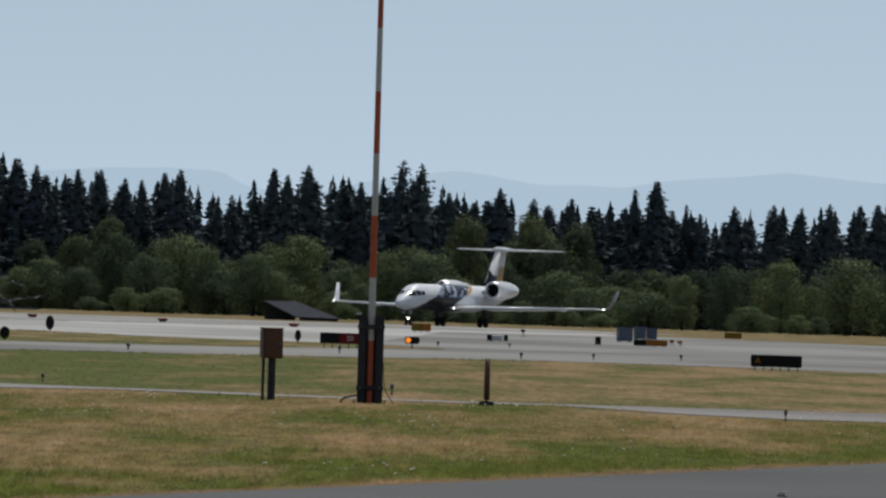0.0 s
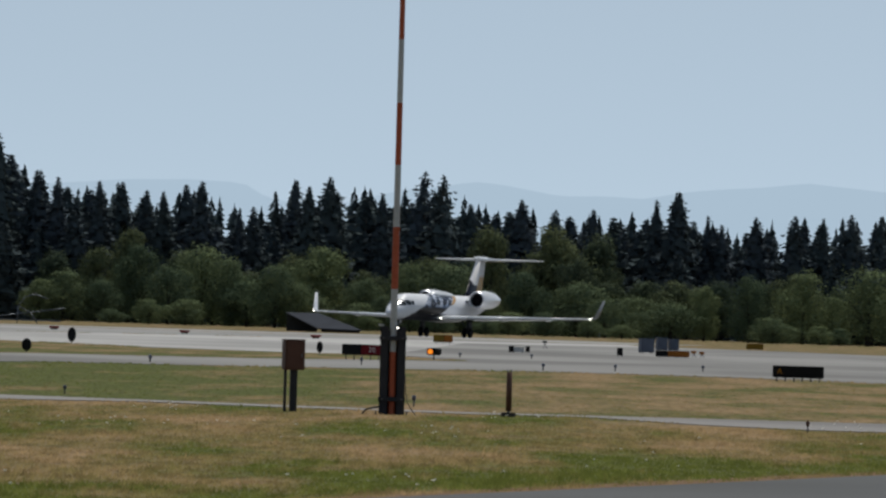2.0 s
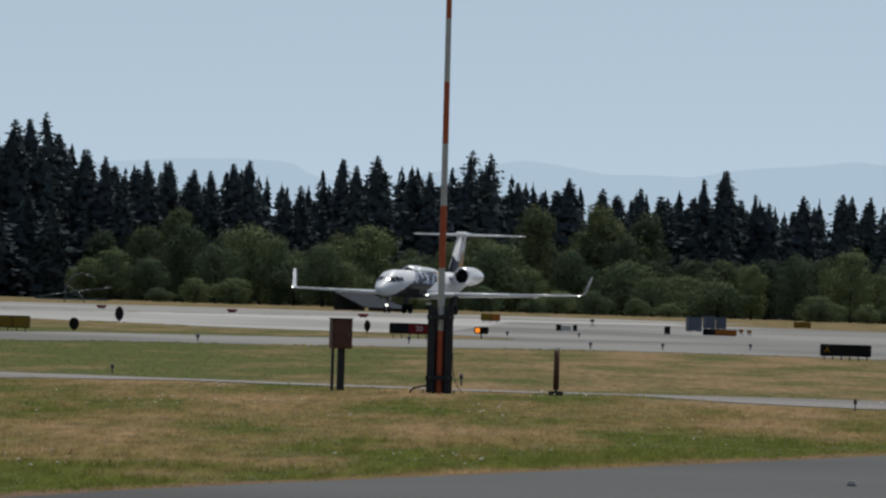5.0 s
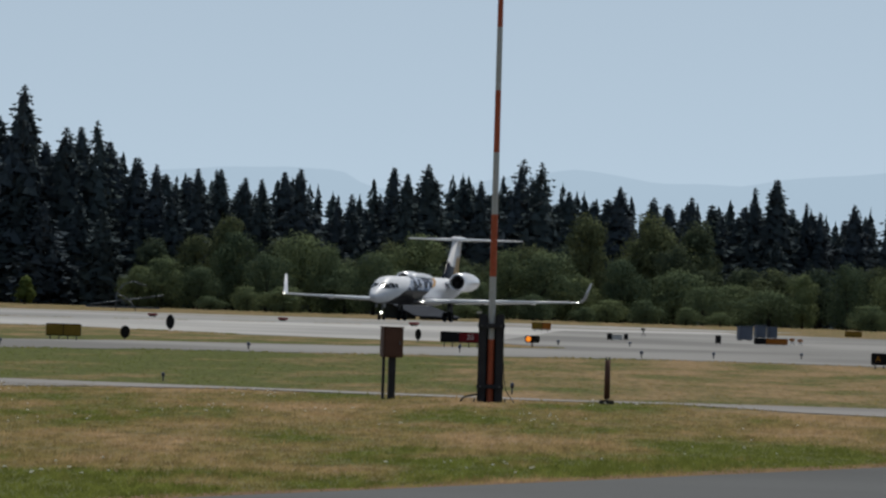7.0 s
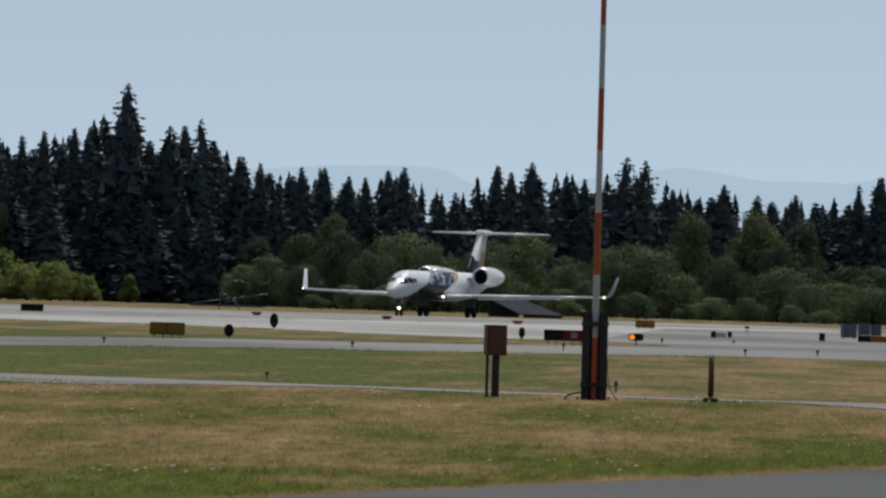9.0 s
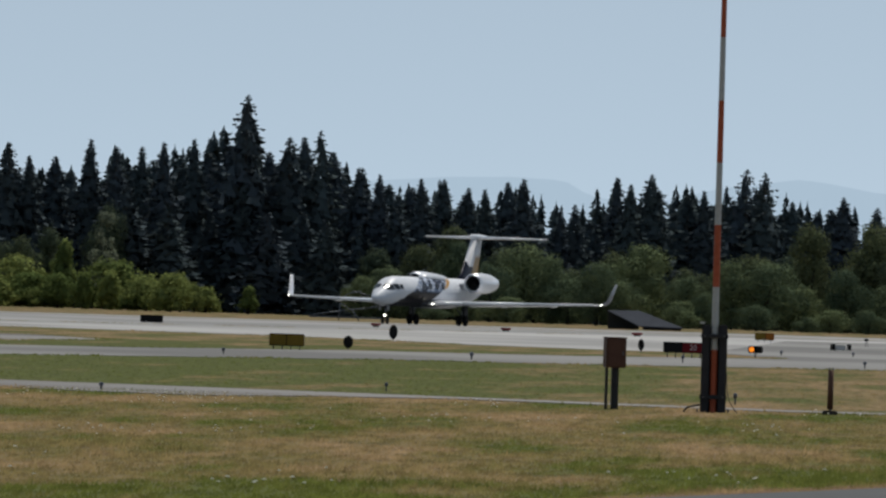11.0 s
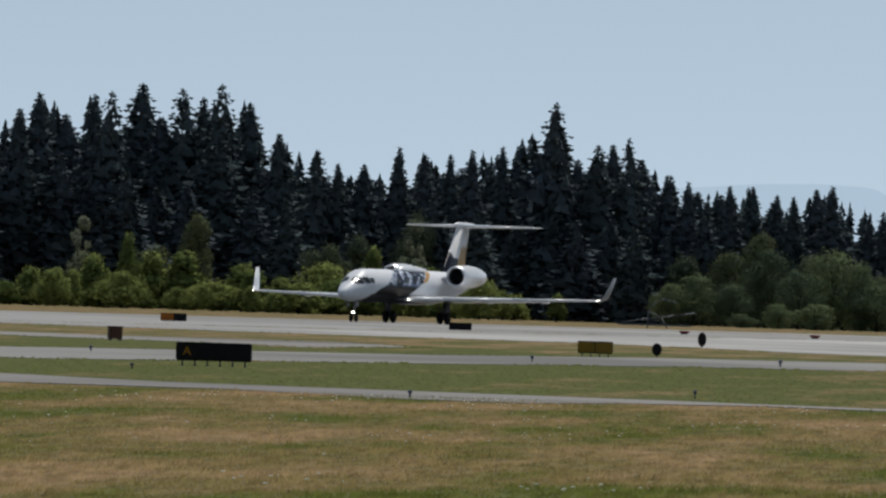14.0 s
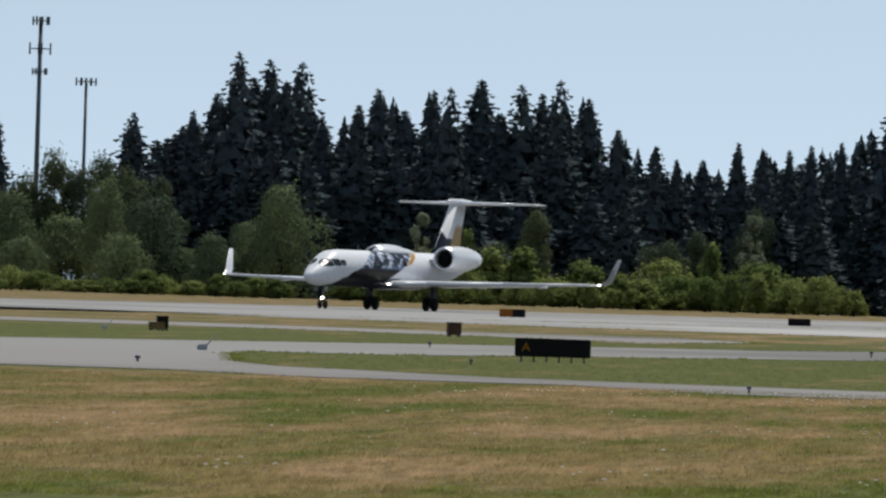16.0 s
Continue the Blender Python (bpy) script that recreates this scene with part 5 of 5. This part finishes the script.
def rough_grass():
    """Short growth that frays the edges between the service road and the taxiway."""
    rng = np.random.default_rng(8)
    n = 18000
    y = 136 + 132 * rng.random(n)
    x = -0.16 * y + rng.random(n) * 0.225 * y
    road = np.interp(x, [-25.5, -23, -21, -18.9, -16, -13.8, -9.3, -5, 0, 7.4, 60], [184.3, 167, 158.5, 155.5, 150.5, 149.3, 147.3, 145, 141.6, 144, 149])
    taxi = np.interp(x, [-26, -23.3, -21.6, -18.5, -14, -11, -6, 0, 3.8, 8.6, 13, 70], [192.5, 194.5, 201, 212, 228, 237, 246, 260, 266, 265, 256.5, 246])
    keep = (y > road + 0.4) & (y < taxi + 2.0 * rng.random(n) - 1.0) & (x > -25)
    x, y = x[keep], y[keep]
    n = len(x)
    h = 0.010 + 0.018 * rng.random(n) ** 2
    a, lean = rng.normal(0, 0.25, n), np.stack([rng.normal(0, 0.6, n) * h, (1.5 + 2.2 * rng.random(n)) * h], 1)
    w = 0.015 + 0.03 * rng.random(n)
    verts = np.empty((n, 3, 3))
    verts[:, 0] = np.stack([x - w * np.cos(a), y - w * np.sin(a), 0 * x - 0.01], 1)
    verts[:, 1] = np.stack([x + w * np.cos(a), y + w * np.sin(a), 0 * x - 0.01], 1)
    verts[:, 2] = np.stack([x + lean[:, 0], y + lean[:, 1], h], 1)
    me = bpy.data.meshes.new("rough_grass")
    me.from_pydata(verts.reshape(-1, 3).tolist(), [], np.arange(3 * n).reshape(-1, 3).tolist())
    me.materials.append(BLADES)
    tagged(new("rough_grass", me), "short rough grass between the service road and the taxiway", "grass", kind="stuff")


def edge_tufts():
    """Uncut tufts that hang over the pavements' edges."""
    rng = random.Random(44)
    verts = []
    for name, per_metre, tall in (("service_road", 30, 0.020), ("taxiway", 12, 0.034), ("runway_shoulder", 8, 0.036), ("perimeter_path", 8, 0.034)):
        outline = EDGES[name]
        for (ax, ay), (bx, by) in zip(outline, outline[1:] + outline[:1]):
            long = math.hypot(bx - ax, by - ay)
            for _ in range(int(long * per_metre)):
                u = rng.random()
                x, y = ax + (bx - ax) * u, ay + (by - ay) * u
                if y > 330 and x > -13 or not (-62 < x < 16 and 120 < y < 640 and -0.15 < x / y < 0.055) or noise.noise((x * 0.35, y * 0.12, 5.0)) < -0.12:
                    continue
                x, y = x + rng.gauss(0, 0.12), y + rng.gauss(0, 0.5)
                h, w, a = tall * rng.uniform(0.4, 1.5), rng.uniform(0.02, 0.06) * y / 200, rng.gauss(0, 0.3)
                z = gz(y)
                verts += [(x - w * math.cos(a), y - w * math.sin(a), z - 0.01), (x + w * math.cos(a), y + w * math.sin(a), z - 0.01), (x + rng.gauss(0, 0.5) * h, y + rng.uniform(1.2, 3.0) * h, z + h)]
    me = bpy.data.meshes.new("edge_tufts")
    me.from_pydata(verts, [], [(i, i + 1, i + 2) for i in range(0, len(verts), 3)])
    me.materials.append(BLADES)
    tagged(new("edge_tufts", me), "ragged green grass tufts along the pavement edges", "grass", kind="stuff")


def tussocks():
    """Taller uncut clumps, most of them along the tarmac's edge."""
    rng = random.Random(52)
    verts = []
    for i in range(150):
        y = rng.uniform(66, 128)
        x = edge_x(y) - 0.25 - (rng.expovariate(0.55) if i < 100 else rng.uniform(0, 14))
        tall, spread = rng.uniform(0.025, 0.075), rng.uniform(0.12, 0.40)
        for _ in range(int(90 * spread / 0.25)):
            px, py = x + rng.gauss(0, spread), y + rng.gauss(0, spread * 2.2)
            if px > edge_x(py) - 0.08:
                continue
            h, w, a = tall * rng.uniform(0.35, 1.15), rng.uniform(0.006, 0.014), rng.gauss(0, 0.3)
            verts += [(px - w * math.cos(a), py - w * math.sin(a), -0.01), (px + w * math.cos(a), py + w * math.sin(a), -0.01), (px + rng.gauss(0, 0.45) * h, py + rng.uniform(1.1, 3.0) * h, h)]
    me = bpy.data.meshes.new("tussocks")
    me.from_pydata(verts, [], [(i, i + 1, i + 2) for i in range(0, len(verts), 3)])
    me.materials.append(BLADES)
    tagged(new("tussocks", me), "taller green grass clumps near the tarmac", "grass", kind="stuff")


grass()
rough_grass()
edge_tufts()
tussocks()
flowers()


# ---- motion of the aeroplane: seconds, place of the main wheels, heading, nose up ----
ROLL = [
    (0.0, 1.78, 822.78, -22.08, -0.01),
    (0.5, 0.80, 821.14, -20.90, 0.04),
    (1.0, -0.02, 819.39, -19.84, 0.08),
    (1.5, -0.83, 817.45, -19.48, 0.13),
    (2.0, -1.78, 815.36, -19.16, 0.18),
    (2.5, -2.68, 813.07, -18.78, 0.21),
    (3.0, -3.54, 810.62, -18.27, 0.26),
    (3.5, -4.49, 808.08, -17.75, 0.31),
    (6.0, -9.73, 790.68, -16.01, 0.03),
    (6.5, -10.97, 785.42, -15.91, 0.01),
    (7.0, -12.28, 779.61, -15.86, -0.00),
    (7.5, -13.76, 773.79, -15.92, 0.00),
    (8.0, -15.35, 768.08, -16.13, 0.02),
    (10.5, -25.97, 733.60, -16.66, -0.00),
    (11.0, -28.79, 723.44, -16.61, 0.02),
    (11.5, -31.74, 712.58, -16.60, 0.01),
    (12.0, -35.01, 701.08, -16.54, -0.00),
    (12.5, -38.53, 689.02, -16.40, -0.01),
    (13.0, -42.22, 676.66, -16.20, 0.00),
    (13.5, -46.22, 663.59, -16.03, 0.01),
    (14.0, -50.33, 648.89, -15.94, -0.01),
    (14.5, -54.68, 633.27, -15.94, -0.01),
    (15.0, -59.21, 616.99, -16.02, -0.01),
    (15.5, -63.98, 600.38, -16.11, -0.01),
    (16.0, -69.18, 583.99, -16.21, 0.02),
]


def motions():
    walk(JET, [(t, pose(x, y, gz(y) + 0.011, 0, -up, head - 90)) for t, x, y, head, up in ROLL])


motions()
